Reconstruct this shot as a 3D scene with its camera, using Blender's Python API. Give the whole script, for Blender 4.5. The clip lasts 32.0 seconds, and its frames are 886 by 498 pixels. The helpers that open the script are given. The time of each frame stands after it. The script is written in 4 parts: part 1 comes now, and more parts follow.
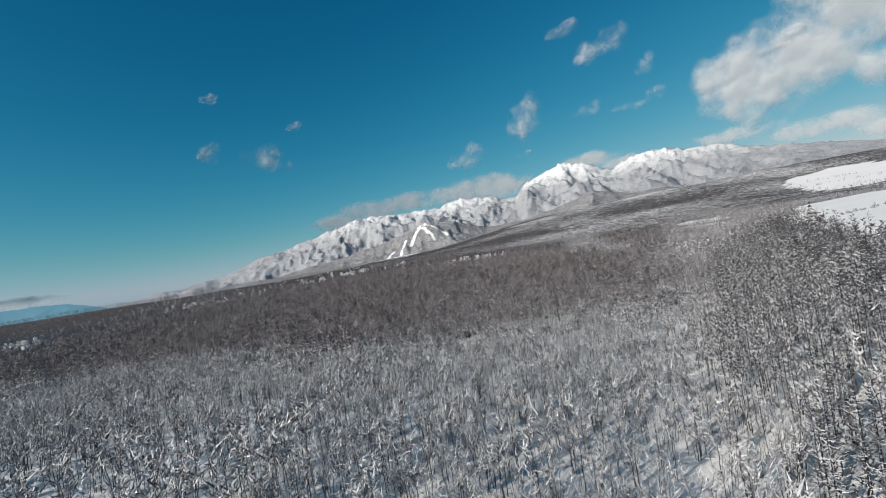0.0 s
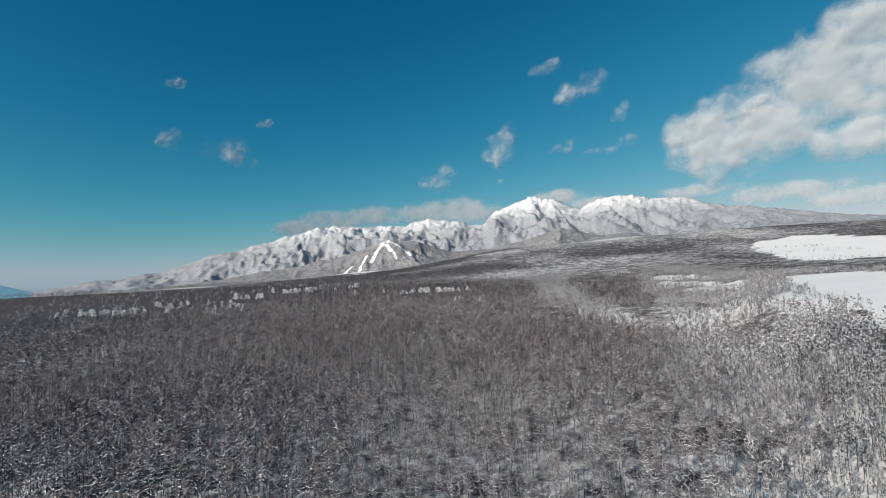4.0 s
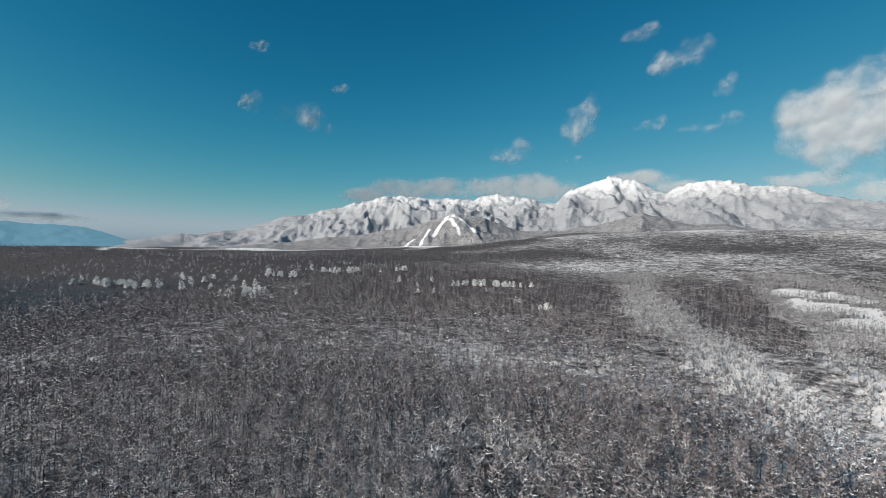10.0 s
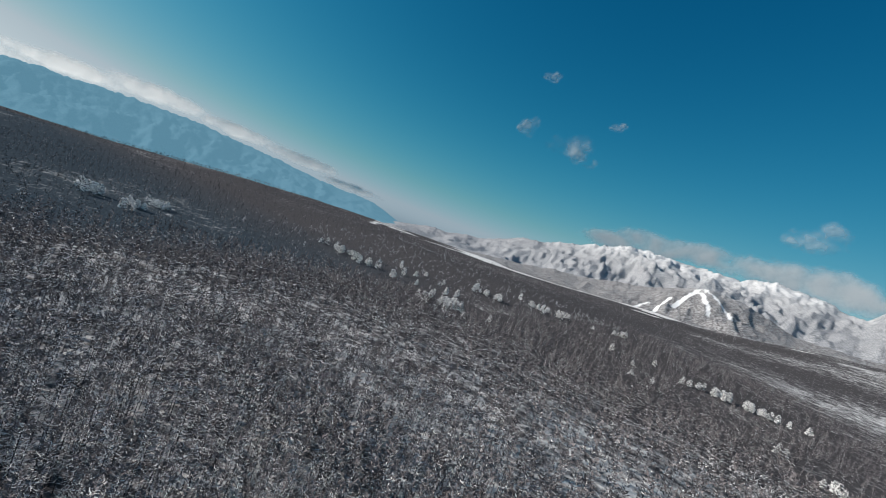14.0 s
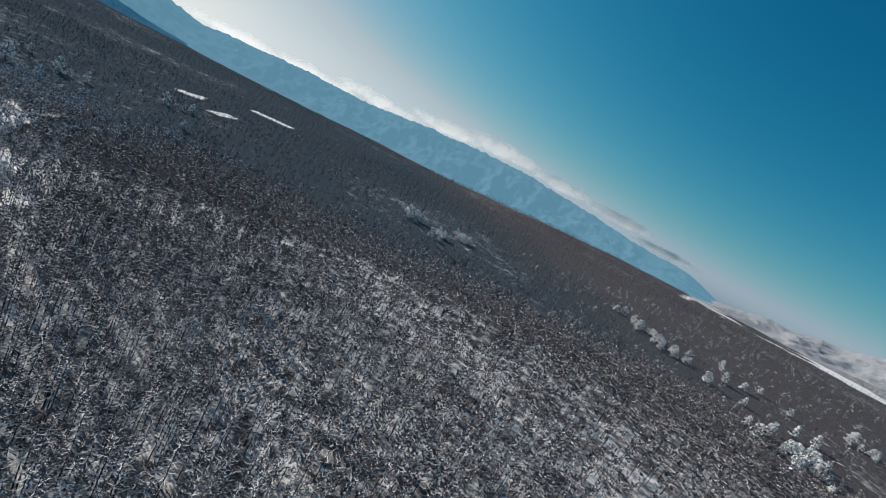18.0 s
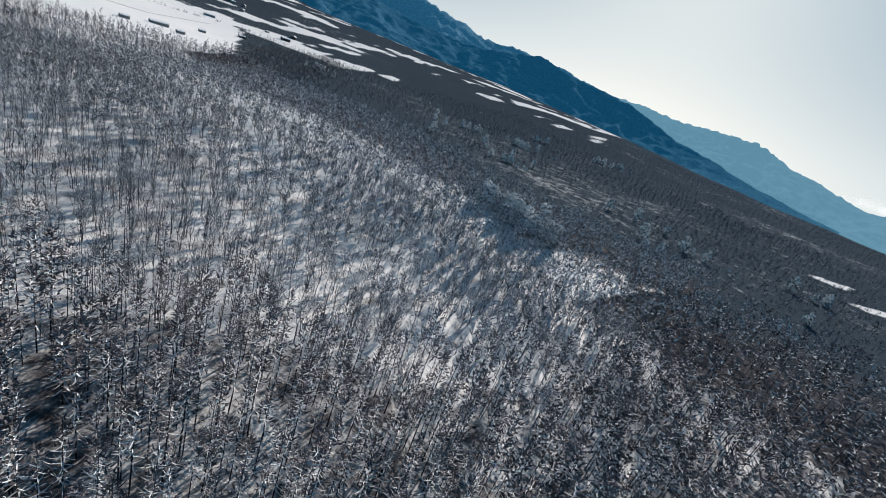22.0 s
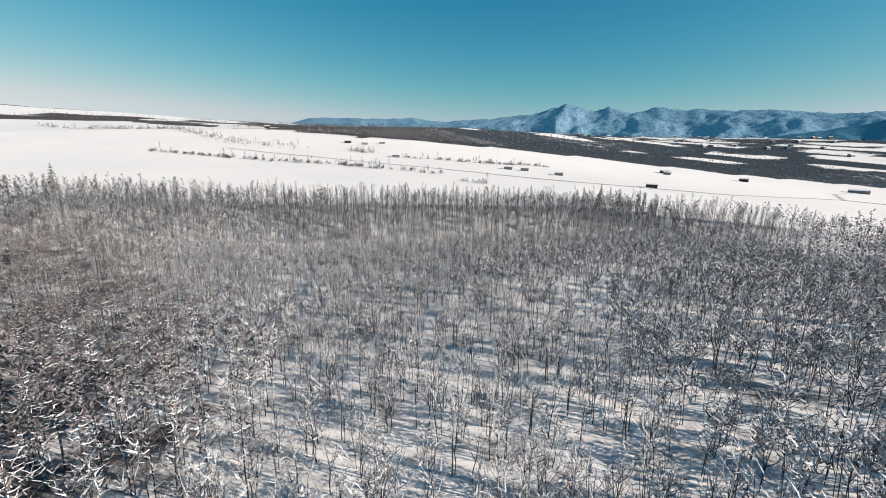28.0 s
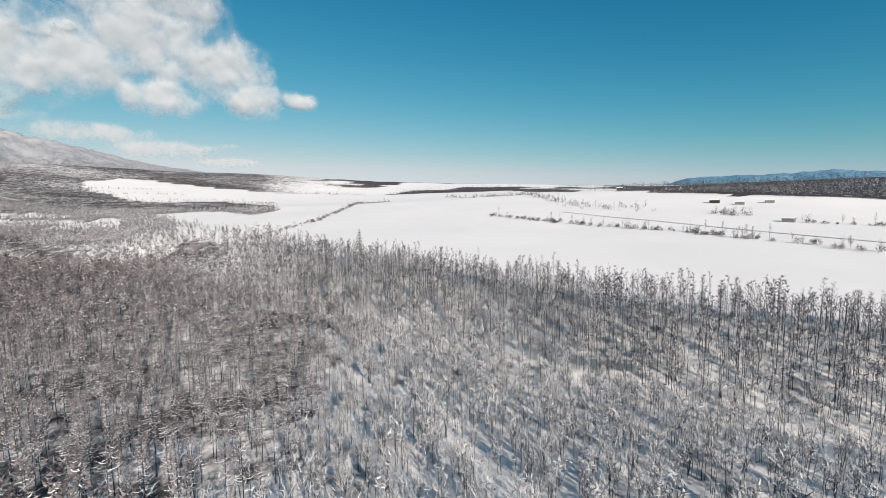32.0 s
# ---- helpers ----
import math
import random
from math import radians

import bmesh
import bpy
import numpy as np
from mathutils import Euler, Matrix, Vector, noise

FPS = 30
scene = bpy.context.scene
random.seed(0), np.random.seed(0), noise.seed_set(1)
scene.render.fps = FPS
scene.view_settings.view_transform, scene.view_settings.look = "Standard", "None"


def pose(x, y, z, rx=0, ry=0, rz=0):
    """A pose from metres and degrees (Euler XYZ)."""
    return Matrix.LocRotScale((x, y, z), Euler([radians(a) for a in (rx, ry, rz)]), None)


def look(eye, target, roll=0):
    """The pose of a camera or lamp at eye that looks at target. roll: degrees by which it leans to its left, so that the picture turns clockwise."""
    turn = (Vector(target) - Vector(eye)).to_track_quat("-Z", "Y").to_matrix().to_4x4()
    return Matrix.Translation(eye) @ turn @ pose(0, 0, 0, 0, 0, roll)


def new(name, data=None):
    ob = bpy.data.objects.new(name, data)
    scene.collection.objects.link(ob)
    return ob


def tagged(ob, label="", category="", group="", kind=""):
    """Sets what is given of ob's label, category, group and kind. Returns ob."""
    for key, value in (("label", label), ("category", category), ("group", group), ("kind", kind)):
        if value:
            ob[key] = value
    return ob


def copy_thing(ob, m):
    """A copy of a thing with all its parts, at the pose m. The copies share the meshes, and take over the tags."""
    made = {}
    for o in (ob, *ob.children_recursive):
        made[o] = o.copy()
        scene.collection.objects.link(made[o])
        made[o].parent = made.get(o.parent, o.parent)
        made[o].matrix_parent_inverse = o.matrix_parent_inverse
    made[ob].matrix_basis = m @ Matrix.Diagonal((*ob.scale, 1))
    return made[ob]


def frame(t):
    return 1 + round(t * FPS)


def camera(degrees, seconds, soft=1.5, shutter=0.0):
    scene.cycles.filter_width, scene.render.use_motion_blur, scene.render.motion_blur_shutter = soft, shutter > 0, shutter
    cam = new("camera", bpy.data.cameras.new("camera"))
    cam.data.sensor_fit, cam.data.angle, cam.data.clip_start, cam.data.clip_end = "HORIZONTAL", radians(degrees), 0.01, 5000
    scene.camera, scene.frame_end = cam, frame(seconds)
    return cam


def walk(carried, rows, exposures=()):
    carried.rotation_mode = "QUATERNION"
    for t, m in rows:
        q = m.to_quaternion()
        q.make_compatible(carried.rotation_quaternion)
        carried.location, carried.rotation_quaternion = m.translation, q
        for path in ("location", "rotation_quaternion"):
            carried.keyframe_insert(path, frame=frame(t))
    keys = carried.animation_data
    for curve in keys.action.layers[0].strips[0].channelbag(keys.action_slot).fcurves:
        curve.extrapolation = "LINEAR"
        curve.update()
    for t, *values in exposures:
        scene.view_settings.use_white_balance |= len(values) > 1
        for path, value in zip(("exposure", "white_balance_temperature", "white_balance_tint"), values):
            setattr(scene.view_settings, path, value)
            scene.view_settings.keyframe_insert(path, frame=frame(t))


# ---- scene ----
# ------------------------------------------------------------------ camera
cam = camera(89.7, 32.0, soft=0.75)
METRES, EYE, TILT, LEAN, TURN = 700.0, 60.0, 1.6, 8.7, 0.0
ROWS = [
    (0.0, 0.0, 0.0, 0.0, 0.0, 0.0, -0.0),
    (0.5, -0.0016, 0.0147, 0.0031, -2.31, 0.49, -0.94),
    (1.0, -0.0021, 0.0294, 0.0064, -3.34, 0.82, -2.59),
    (1.5, -0.0021, 0.044, 0.0097, -3.32, 1.05, -5.3),
    (2.0, -0.0018, 0.0581, 0.013, -4.06, 1.18, -6.97),
    (2.5, -0.001, 0.0725, 0.0159, -4.77, 1.63, -7.4),
    (3.0, 0.0002, 0.0867, 0.0187, -4.97, 2.33, -7.15),
    (3.5, 0.0017, 0.101, 0.0215, -5.1, 2.88, -6.7),
    (5.5, 0.0103, 0.1561, 0.034, -4.67, 2.03, -6.25),
    (6.0, 0.0122, 0.1706, 0.037, -4.2, 1.66, -6.77),
    (6.5, 0.0145, 0.1852, 0.04, -2.82, 0.93, -8.42),
    (7.0, 0.0164, 0.1994, 0.043, -1.57, 0.26, -10.14),
    (7.5, 0.0178, 0.2139, 0.0457, -1.33, -0.37, -10.4),
    (8.0, 0.0192, 0.2282, 0.0484, -1.91, -0.83, -9.11),
    (8.5, 0.0206, 0.2429, 0.0507, -2.25, -1.09, -7.88),
    (9.0, 0.0222, 0.2573, 0.053, -1.74, -1.39, -7.23),
    (9.5, 0.0236, 0.2718, 0.0549, 0.11, -1.64, -7.96),
    (10.0, 0.0253, 0.2859, 0.0567, 3.75, -1.96, -10.81),
    (10.5, 0.0263, 0.3003, 0.0582, 7.88, -2.53, -14.67),
    (11.0, 0.0265, 0.3147, 0.0597, 11.64, -3.18, -17.74),
    (11.5, 0.0261, 0.3287, 0.0611, 14.79, -3.65, -19.73),
    (12.0, 0.0244, 0.3427, 0.0622, 17.38, -3.97, -21.23),
    (12.5, 0.0219, 0.3563, 0.0631, 20.67, -4.53, -22.72),
    (13.0, 0.0188, 0.3693, 0.064, 25.6, -5.59, -24.25),
    (13.5, 0.0143, 0.382, 0.0646, 31.13, -7.04, -25.75),
    (14.0, 0.0088, 0.3943, 0.0649, 35.93, -8.54, -26.72),
    (14.5, 0.0022, 0.4058, 0.0647, 40.13, -9.92, -27.31),
    (16.5, -0.0332, 0.4481, 0.0597, 58.5, -15.67, -29.8),
    (17.0, -0.0448, 0.4564, 0.057, 65.33, -18.14, -30.35),
    (17.5, -0.0577, 0.4633, 0.0533, 72.29, -20.53, -29.78),
    (18.0, -0.0713, 0.4692, 0.049, 80.16, -22.53, -28.08),
    (18.5, -0.0855, 0.4732, 0.0442, 89.32, -24.39, -25.7),
    (19.0, -0.1003, 0.4752, 0.0395, 99.08, -26.09, -23.64),
    (19.5, -0.1156, 0.4753, 0.035, 108.96, -26.96, -22.09),
    (20.0, -0.1307, 0.4734, 0.0309, 118.71, -27.74, -20.45),
    (20.5, -0.1459, 0.4687, 0.0264, 127.41, -28.2, -18.15),
    (21.0, -0.1601, 0.4622, 0.0218, 135.5, -28.17, -15.24),
    (21.5, -0.1739, 0.4529, 0.0167, 143.16, -27.21, -12.27),
    (22.0, -0.1864, 0.4421, 0.0125, 151.88, -26.24, -10.05),
    (22.5, -0.1978, 0.4293, 0.0082, 160.74, -25.02, -8.03),
    (23.0, -0.2074, 0.4152, 0.0045, 168.58, -23.47, -5.86),
    (23.5, -0.2148, 0.3998, 0.0005, 175.05, -21.86, -3.33),
    (24.0, -0.2204, 0.383, -0.0034, 181.07, -19.89, -0.64),
    (24.5, -0.2245, 0.3653, -0.0066, 187.82, -17.75, 1.51),
    (25.0, -0.2265, 0.3473, -0.0092, 195.11, -15.53, 2.71),
    (25.5, -0.2265, 0.3288, -0.0114, 202.24, -13.31, 3.14),
    (26.0, -0.2246, 0.3105, -0.0132, 209.17, -11.4, 3.09),
    (26.5, -0.2208, 0.2928, -0.0148, 215.82, -9.78, 3.17),
    (28.5, -0.1891, 0.2294, -0.0148, 239.43, -3.83, 1.86),
    (29.0, -0.1777, 0.216, -0.0142, 245.31, -2.37, 0.78),
    (29.5, -0.1651, 0.2042, -0.0127, 250.91, -1.1, 0.04),
    (30.0, -0.1519, 0.1937, -0.0103, 256.52, -0.51, -0.14),
    (30.5, -0.1379, 0.1845, -0.0075, 262.13, 0.17, -0.27),
    (31.0, -0.1234, 0.1767, -0.0046, 267.85, 1.03, -0.72),
    (31.5, -0.1086, 0.1706, -0.0015, 273.35, 1.84, -1.65),
    (32.0, -0.094, 0.1659, 0.0015, 278.27, 2.66, -2.49),
]
walk(cam, [(t, pose(0, 0, EYE, TILT, LEAN, TURN) @ pose(METRES * x, METRES * y, METRES * z, 90 + pitch, roll, yaw)) for t, x, y, z, yaw, pitch, roll in ROWS],
     exposures=[(0, 0.22, 6350, 10), (9, 0.24, 6400, 10), (14, 0.18, 6250, 10), (18, 0.18, 6200, 10), (23, 0.36, 6200, 11), (26, 0.54, 6700, 12), (29, 0.54, 6750, 13), (32, 0.46, 6600, 13)])

# ------------------------------------------------------------------ sky and sun
SUN_AZ, SUN_EL = 127.0, 24.0        # azimuth counted from +y towards -x, height over the horizon
sun_way = Vector((-math.sin(radians(SUN_AZ)) * math.cos(radians(SUN_EL)), math.cos(radians(SUN_AZ)) * math.cos(radians(SUN_EL)), math.sin(radians(SUN_EL))))
sun_data = bpy.data.lights.new("sun", "SUN")
sun_data.energy, sun_data.angle, sun_data.color = 5.0, radians(0.6), (1.0, 0.92, 0.82)
sun = new("sun", sun_data)
sun.matrix_world = look(sun_way * 3000, (0, 0, 0))

world = bpy.data.worlds.new("world")
scene.world = world
world.use_nodes = True
wt = world.node_tree
wt.nodes.clear()
sky = wt.nodes.new("ShaderNodeTexSky")
sky.sky_type, sky.sun_disc = "NISHITA", False
sky.sun_elevation, sky.sun_rotation = radians(SUN_EL), radians(-SUN_AZ)
sky.altitude, sky.air_density, sky.dust_density, sky.ozone_density = 1400, 1.0, 1.3, 1.5
# clear cold winter air: deep blue-green overhead, pale towards the horizon
split = wt.nodes.new("ShaderNodeSeparateColor")
join = wt.nodes.new("ShaderNodeCombineColor")
wt.links.new(sky.outputs[0], split.inputs[0])
for channel, (power, gain) in enumerate(((2.6, 3.0), (1.3, 1.33), (1.12, 1.20))):
    base_level = wt.nodes.new("ShaderNodeMath")
    base_level.operation = "MULTIPLY"
    base_level.inputs[1].default_value = 0.1
    curve_level = wt.nodes.new("ShaderNodeMath")
    curve_level.operation = "POWER"
    curve_level.inputs[1].default_value = power
    top_level = wt.nodes.new("ShaderNodeMath")
    top_level.operation = "MULTIPLY"
    top_level.inputs[1].default_value = gain * 10
    wt.links.new(split.outputs[channel], base_level.inputs[0])
    wt.links.new(base_level.outputs[0], curve_level.inputs[0])
    wt.links.new(curve_level.outputs[0], top_level.inputs[0])
    levels = [top_level] if channel == 0 else levels + [top_level]
# no channel runs away at the bright horizon


def sky_limit(op, source, limit):
    n_ = wt.nodes.new("ShaderNodeMath")
    n_.operation = op
    wt.links.new(source, n_.inputs[0])
    if isinstance(limit, float):
        n_.inputs[1].default_value = limit
    else:
        wt.links.new(limit, n_.inputs[1])
    return n_.outputs[0]


def shoulder(source, top):
    """x * top / (x + top): bright parts level off softly."""
    return sky_limit("DIVIDE", sky_limit("MULTIPLY", source, top), sky_limit("ADD", source, top))


green = shoulder(levels[1].outputs[0], 11.5)
red = sky_limit("MINIMUM", shoulder(levels[0].outputs[0], 13.0), sky_limit("MULTIPLY", green, sky_limit("ADD", sky_limit("MULTIPLY", green, 0.048), 0.612)))
blue = sky_limit("MAXIMUM", shoulder(levels[2].outputs[0], 10.8), sky_limit("MULTIPLY", green, sky_limit("ADD", sky_limit("MULTIPLY", green, -0.046), 1.29)))
for n_, source in enumerate((red, green, blue)):
    wt.links.new(source, join.inputs[n_])
back = wt.nodes.new("ShaderNodeBackground")
back.inputs["Strength"].default_value = 0.092
wout = wt.nodes.new("ShaderNodeOutputWorld")
wt.links.new(join.outputs[0], back.inputs[0])
wt.links.new(back.outputs[0], wout.inputs[0])


# ------------------------------------------------------------------ materials
def shader(name):
    m = bpy.data.materials.new(name)
    m.use_nodes = True
    nt = m.node_tree
    b = nt.nodes["Principled BSDF"]
    b.inputs["Roughness"].default_value = 0.85
    b.inputs["Specular IOR Level"].default_value = 0.0

    def node(kind, **values):
        n = nt.nodes.new(kind)
        for k, v in values.items():
            n.inputs[k].default_value = v
        return n

    def link(a, c):
        nt.links.new(a, c)

    def mixc(f, a, c):
        n = node("ShaderNodeMix")
        n.data_type = "RGBA"
        for src, key in ((f, "Factor"), (a, "A"), (c, "B")):
            sock = [s for s in n.inputs if s.name == key and s.enabled and (s.type == "RGBA" or key == "Factor") and (key != "Factor" or s.type == "VALUE")][0]
            if isinstance(src, (tuple, float, int)):
                sock.default_value = src
            else:
                link(src, sock)
        return [o for o in n.outputs if o.type == "RGBA"][0]

    def maths(op, a, c=0.0):
        n = node("ShaderNodeMath")
        n.operation = op
        for k, src in enumerate((a, c)):
            if isinstance(src, (float, int)):
                n.inputs[k].default_value = src
            else:
                link(src, n.inputs[k])
        return n.outputs[0]

    def ramp(src, a, c, lo=0.0, hi=1.0):
        n = node("ShaderNodeMapRange")
        n.interpolation_type = "SMOOTHSTEP"
        link(src, n.inputs["Value"])
        n.inputs["From Min"].default_value, n.inputs["From Max"].default_value = a, c
        n.inputs["To Min"].default_value, n.inputs["To Max"].default_value = lo, hi
        return n.outputs["Result"]

    def noisy(scale, detail=4.0, rough=0.6, vec=None, distort=0.0):
        n = node("ShaderNodeTexNoise", Scale=scale, Detail=detail, Roughness=rough, Distortion=distort)
        if vec is None:
            vec = node("ShaderNodeTexCoord").outputs["Object"]
        link(vec, n.inputs["Vector"])
        return n.outputs["Fac"]

    def up():
        g = node("ShaderNodeNewGeometry")
        s = node("ShaderNodeSeparateXYZ")
        link(g.outputs["Normal"], s.inputs[0])
        return s.outputs["Z"]

    def bump(src, strength, distance):
        n = node("ShaderNodeBump", Strength=strength, Distance=distance)
        link(src, n.inputs["Height"])
        link(n.outputs[0], b.inputs["Normal"])

    def attr(key):
        n = node("ShaderNodeAttribute")
        n.attribute_name = key
        return n.outputs["Fac"]

    def rnd():
        return node("ShaderNodeObjectInfo").outputs["Random"]

    def island():
        return node("ShaderNodeNewGeometry").outputs["Random Per Island"]

    class Kit:
        pass
    k = Kit()
    k.m, k.b, k.node, k.link, k.mixc, k.maths, k.ramp, k.noisy, k.up, k.bump, k.attr, k.rnd, k.island = m, b, node, link, mixc, maths, ramp, noisy, up, bump, attr, rnd, island
    k.colour = lambda src: link(src, b.inputs["Base Color"])
    return k


SNOW = (0.84, 0.83, 0.82, 1)


def ground_material():
    k = shader("snow_ground")
    big = k.noisy(0.012, 5, 0.6)
    fine = k.noisy(0.6, 5, 0.65)
    snow = k.mixc(k.ramp(big, 0.3, 0.7), (0.83, 0.80, 0.775, 1), (0.78, 0.76, 0.74, 1))
    # brush, litter and low twigs that stand through the snow in the woods
    litter = k.mixc(k.ramp(fine, 0.35, 0.65), (0.050, 0.047, 0.050, 1), (0.110, 0.103, 0.106, 1))
    # darker heathland litter, with shade and haze put into its bluish colour
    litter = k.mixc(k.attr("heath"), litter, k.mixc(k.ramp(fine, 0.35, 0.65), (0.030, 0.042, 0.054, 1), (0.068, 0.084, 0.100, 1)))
    grain = k.maths("ADD", k.maths("MULTIPLY", k.maths("SUBTRACT", k.noisy(0.045, 9, 0.78), 0.5), 1.0), k.maths("MULTIPLY", k.maths("SUBTRACT", k.noisy(0.16, 6, 0.7), 0.5), 1.0))
    cover = k.maths("ADD", k.attr("woods"), grain)
    bare = k.ramp(cover, 0.35, 0.75)
    k.colour(k.mixc(bare, snow, litter))
    # the snow's crust glitters towards a low sun
    k.link(k.maths("MULTIPLY", k.maths("SUBTRACT", 1.0, k.maths("MAXIMUM", bare, k.ramp(k.attr("heath"), 0.0, 0.25))), 0.08), k.b.inputs["Specular IOR Level"])
    k.b.inputs["Roughness"].default_value = 0.6
    k.bump(k.noisy(0.25, 6, 0.6), 0.5, 0.22)
    return k.m


def mountain_material(name, rock, dusted, snow_low, snow_high, scale, haze_glow=None):
    """Wooded rock below, more snow with height; gullies and ski runs stay white. The last colour, if given, glows as
    distance haze.
    """
    k = shader(name)
    n1 = k.noisy(0.010 * scale, 8, 0.68)
    n2 = k.noisy(0.05 * scale, 6, 0.7)
    wood = k.mixc(k.ramp(n2, 0.38, 0.62), rock, dusted)
    height = k.maths("ADD", k.attr("height"), k.maths("MULTIPLY", k.maths("SUBTRACT", n1, 0.5), 0.65))
    steep = k.ramp(k.up(), 0.45, 0.8, -0.25, 0.1)
    f = k.ramp(k.maths("ADD", height, steep), snow_low, snow_high)
    f2 = k.maths("MAXIMUM", f, k.attr("run"))
    k.colour(k.mixc(f2, wood, (0.86, 0.86, 0.86, 1)))
    k.bump(k.noisy(0.03 * scale, 8, 0.7), 0.7, 9.0)
    if haze_glow:
        k.b.inputs["Emission Color"].default_value = haze_glow
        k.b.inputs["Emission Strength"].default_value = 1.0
    return k.m


def bark_material(name, dark, light, snow_from, snow_to, noise_scale=0.8, snow=SNOW):
    """Bark with snow lying on all that faces upwards."""
    k = shader(name)
    n = k.noisy(noise_scale, 4, 0.6)
    bark = k.mixc(k.ramp(n, 0.3, 0.7), dark, light)
    lying = k.maths("ADD", k.up(), k.maths("MULTIPLY", k.maths("SUBTRACT", n, 0.5), 0.7))
    k.colour(k.mixc(k.ramp(lying, snow_from, snow_to), bark, snow))
    return k.m


def plain_material(name, a, c, scale=2.0, rough=0.8):
    k = shader(name)
    k.colour(k.mixc(k.ramp(k.noisy(scale, 5, 0.6), 0.3, 0.7), a, c))
    k.b.inputs["Roughness"].default_value = rough
    return k.m


def cloud_material():
    """Soft white vapour: what the density leaves thin lets the sky through."""
    k = shader("cloud_vapour")
    nt = k.m.node_tree
    d = k.maths("ADD", k.attr("vapour"), k.maths("MULTIPLY", k.maths("SUBTRACT", k.noisy(0.0062, 8, 0.6, distort=0.25), 0.5), 1.4))
    alpha = k.ramp(d, 0.0, 1.25, 0.0, 0.95)
    white = k.node("ShaderNodeBsdfDiffuse", Color=(0.76, 0.755, 0.75, 1))
    thin = k.node("ShaderNodeBsdfTranslucent", Color=(0.93, 0.92, 0.90, 1))
    both, clear, mix = k.node("ShaderNodeMixShader", Fac=0.6), k.node("ShaderNodeBsdfTransparent"), k.node("ShaderNodeMixShader")
    k.link(white.outputs[0], both.inputs[1])
    k.link(thin.outputs[0], both.inputs[2])
    k.link(alpha, mix.inputs[0])
    k.link(clear.outputs[0], mix.inputs[1])
    k.link(both.outputs[0], mix.inputs[2])
    k.link(mix.outputs[0], nt.nodes["Material Output"].inputs["Surface"])
    return k.m


MAT = {
    "cloud": cloud_material(),
    "ground": ground_material(),
    "massif": mountain_material("massif_rock_snow", (0.17, 0.175, 0.19, 1), (0.47, 0.48, 0.50, 1), 0.5, 1.2, 3.0),
    "foothill": mountain_material("foothill_wood_snow", (0.12, 0.115, 0.118, 1), (0.40, 0.395, 0.40, 1), 0.8, 1.7, 2.2),
    # distance haze of the next three is put into blue colours and a glow
    "west": mountain_material("hazed_range_west", (0.025, 0.045, 0.06, 1), (0.045, 0.07, 0.085, 1), 1.6, 2.7, 2.0, (0.095, 0.21, 0.275, 1)),
    "south": mountain_material("hazed_range_south", (0.05, 0.13, 0.19, 1), (0.18, 0.26, 0.32, 1), 0.9, 1.6, 1.0, (0.01, 0.05, 0.085, 1)),
    "hill": mountain_material("hazed_wooded_hills", (0.03, 0.09, 0.14, 1), (0.07, 0.14, 0.19, 1), 1.2, 1.9, 1.4, (0.004, 0.035, 0.065, 1)),
    "oak_bark": bark_material("oak_bark", (0.034, 0.035, 0.039, 1), (0.075, 0.075, 0.080, 1), 0.2, 0.6),
    "oak_twig": bark_material("oak_twig_snow", (0.11, 0.112, 0.12, 1), (0.23, 0.232, 0.245, 1), -0.1, 0.7, 1.6, (0.56, 0.56, 0.57, 1)),
    "snow_twig": bark_material("snow_covered_twig", (0.08, 0.08, 0.085, 1), (0.18, 0.18, 0.185, 1), -0.05, 0.55, 1.4, (0.66, 0.66, 0.67, 1)),
    "larch_bark": bark_material("larch_bark", (0.022, 0.022, 0.026, 1), (0.05, 0.048, 0.052, 1), 0.5, 0.95),
    "larch_bough": bark_material("larch_bough_snow", (0.13, 0.126, 0.13, 1), (0.25, 0.24, 0.245, 1), -0.4, 0.3, 1.5, (0.80, 0.80, 0.80, 1)),
    "larch_twig": plain_material("larch_twig", (0.064, 0.058, 0.061, 1), (0.275, 0.25, 0.254, 1), 0.17),
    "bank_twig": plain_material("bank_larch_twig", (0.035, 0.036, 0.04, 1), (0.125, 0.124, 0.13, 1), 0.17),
    "needle": bark_material("needles_snow", (0.015, 0.03, 0.026, 1), (0.03, 0.05, 0.042, 1), 0.6, 1.1, 1.2),
    "needle_snow": bark_material("needles_deep_snow", (0.03, 0.052, 0.056, 1), (0.07, 0.10, 0.105, 1), -0.7, 0.15, 1.2),
    "shrub": bark_material("shrub_twig", (0.045, 0.047, 0.051, 1), (0.11, 0.113, 0.12, 1), 0.4, 1.1, 0.8, (0.45, 0.45, 0.46, 1)),
}

# ------------------------------------------------------------------ the lie of the land
rng = np.random.default_rng(5)
_LAT = rng.random((256, 256))


def lattice(x, y, k=0):
    """Smooth noise from 0 to 1 on the unit lattice."""
    x, y = np.asarray(x, float) + 37.7 * k, np.asarray(y, float) + 91.3 * k
    xi, yi = np.floor(x).astype(int), np.floor(y).astype(int)
    fx, fy = x - xi, y - yi
    fx, fy = fx * fx * (3 - 2 * fx), fy * fy * (3 - 2 * fy)
    a, b = _LAT[xi % 256, yi % 256], _LAT[(xi + 1) % 256, yi % 256]
    c, d = _LAT[xi % 256, (yi + 1) % 256], _LAT[(xi + 1) % 256, (yi + 1) % 256]
    return (a * (1 - fx) + b * fx) * (1 - fy) + (c * (1 - fx) + d * fx) * fy


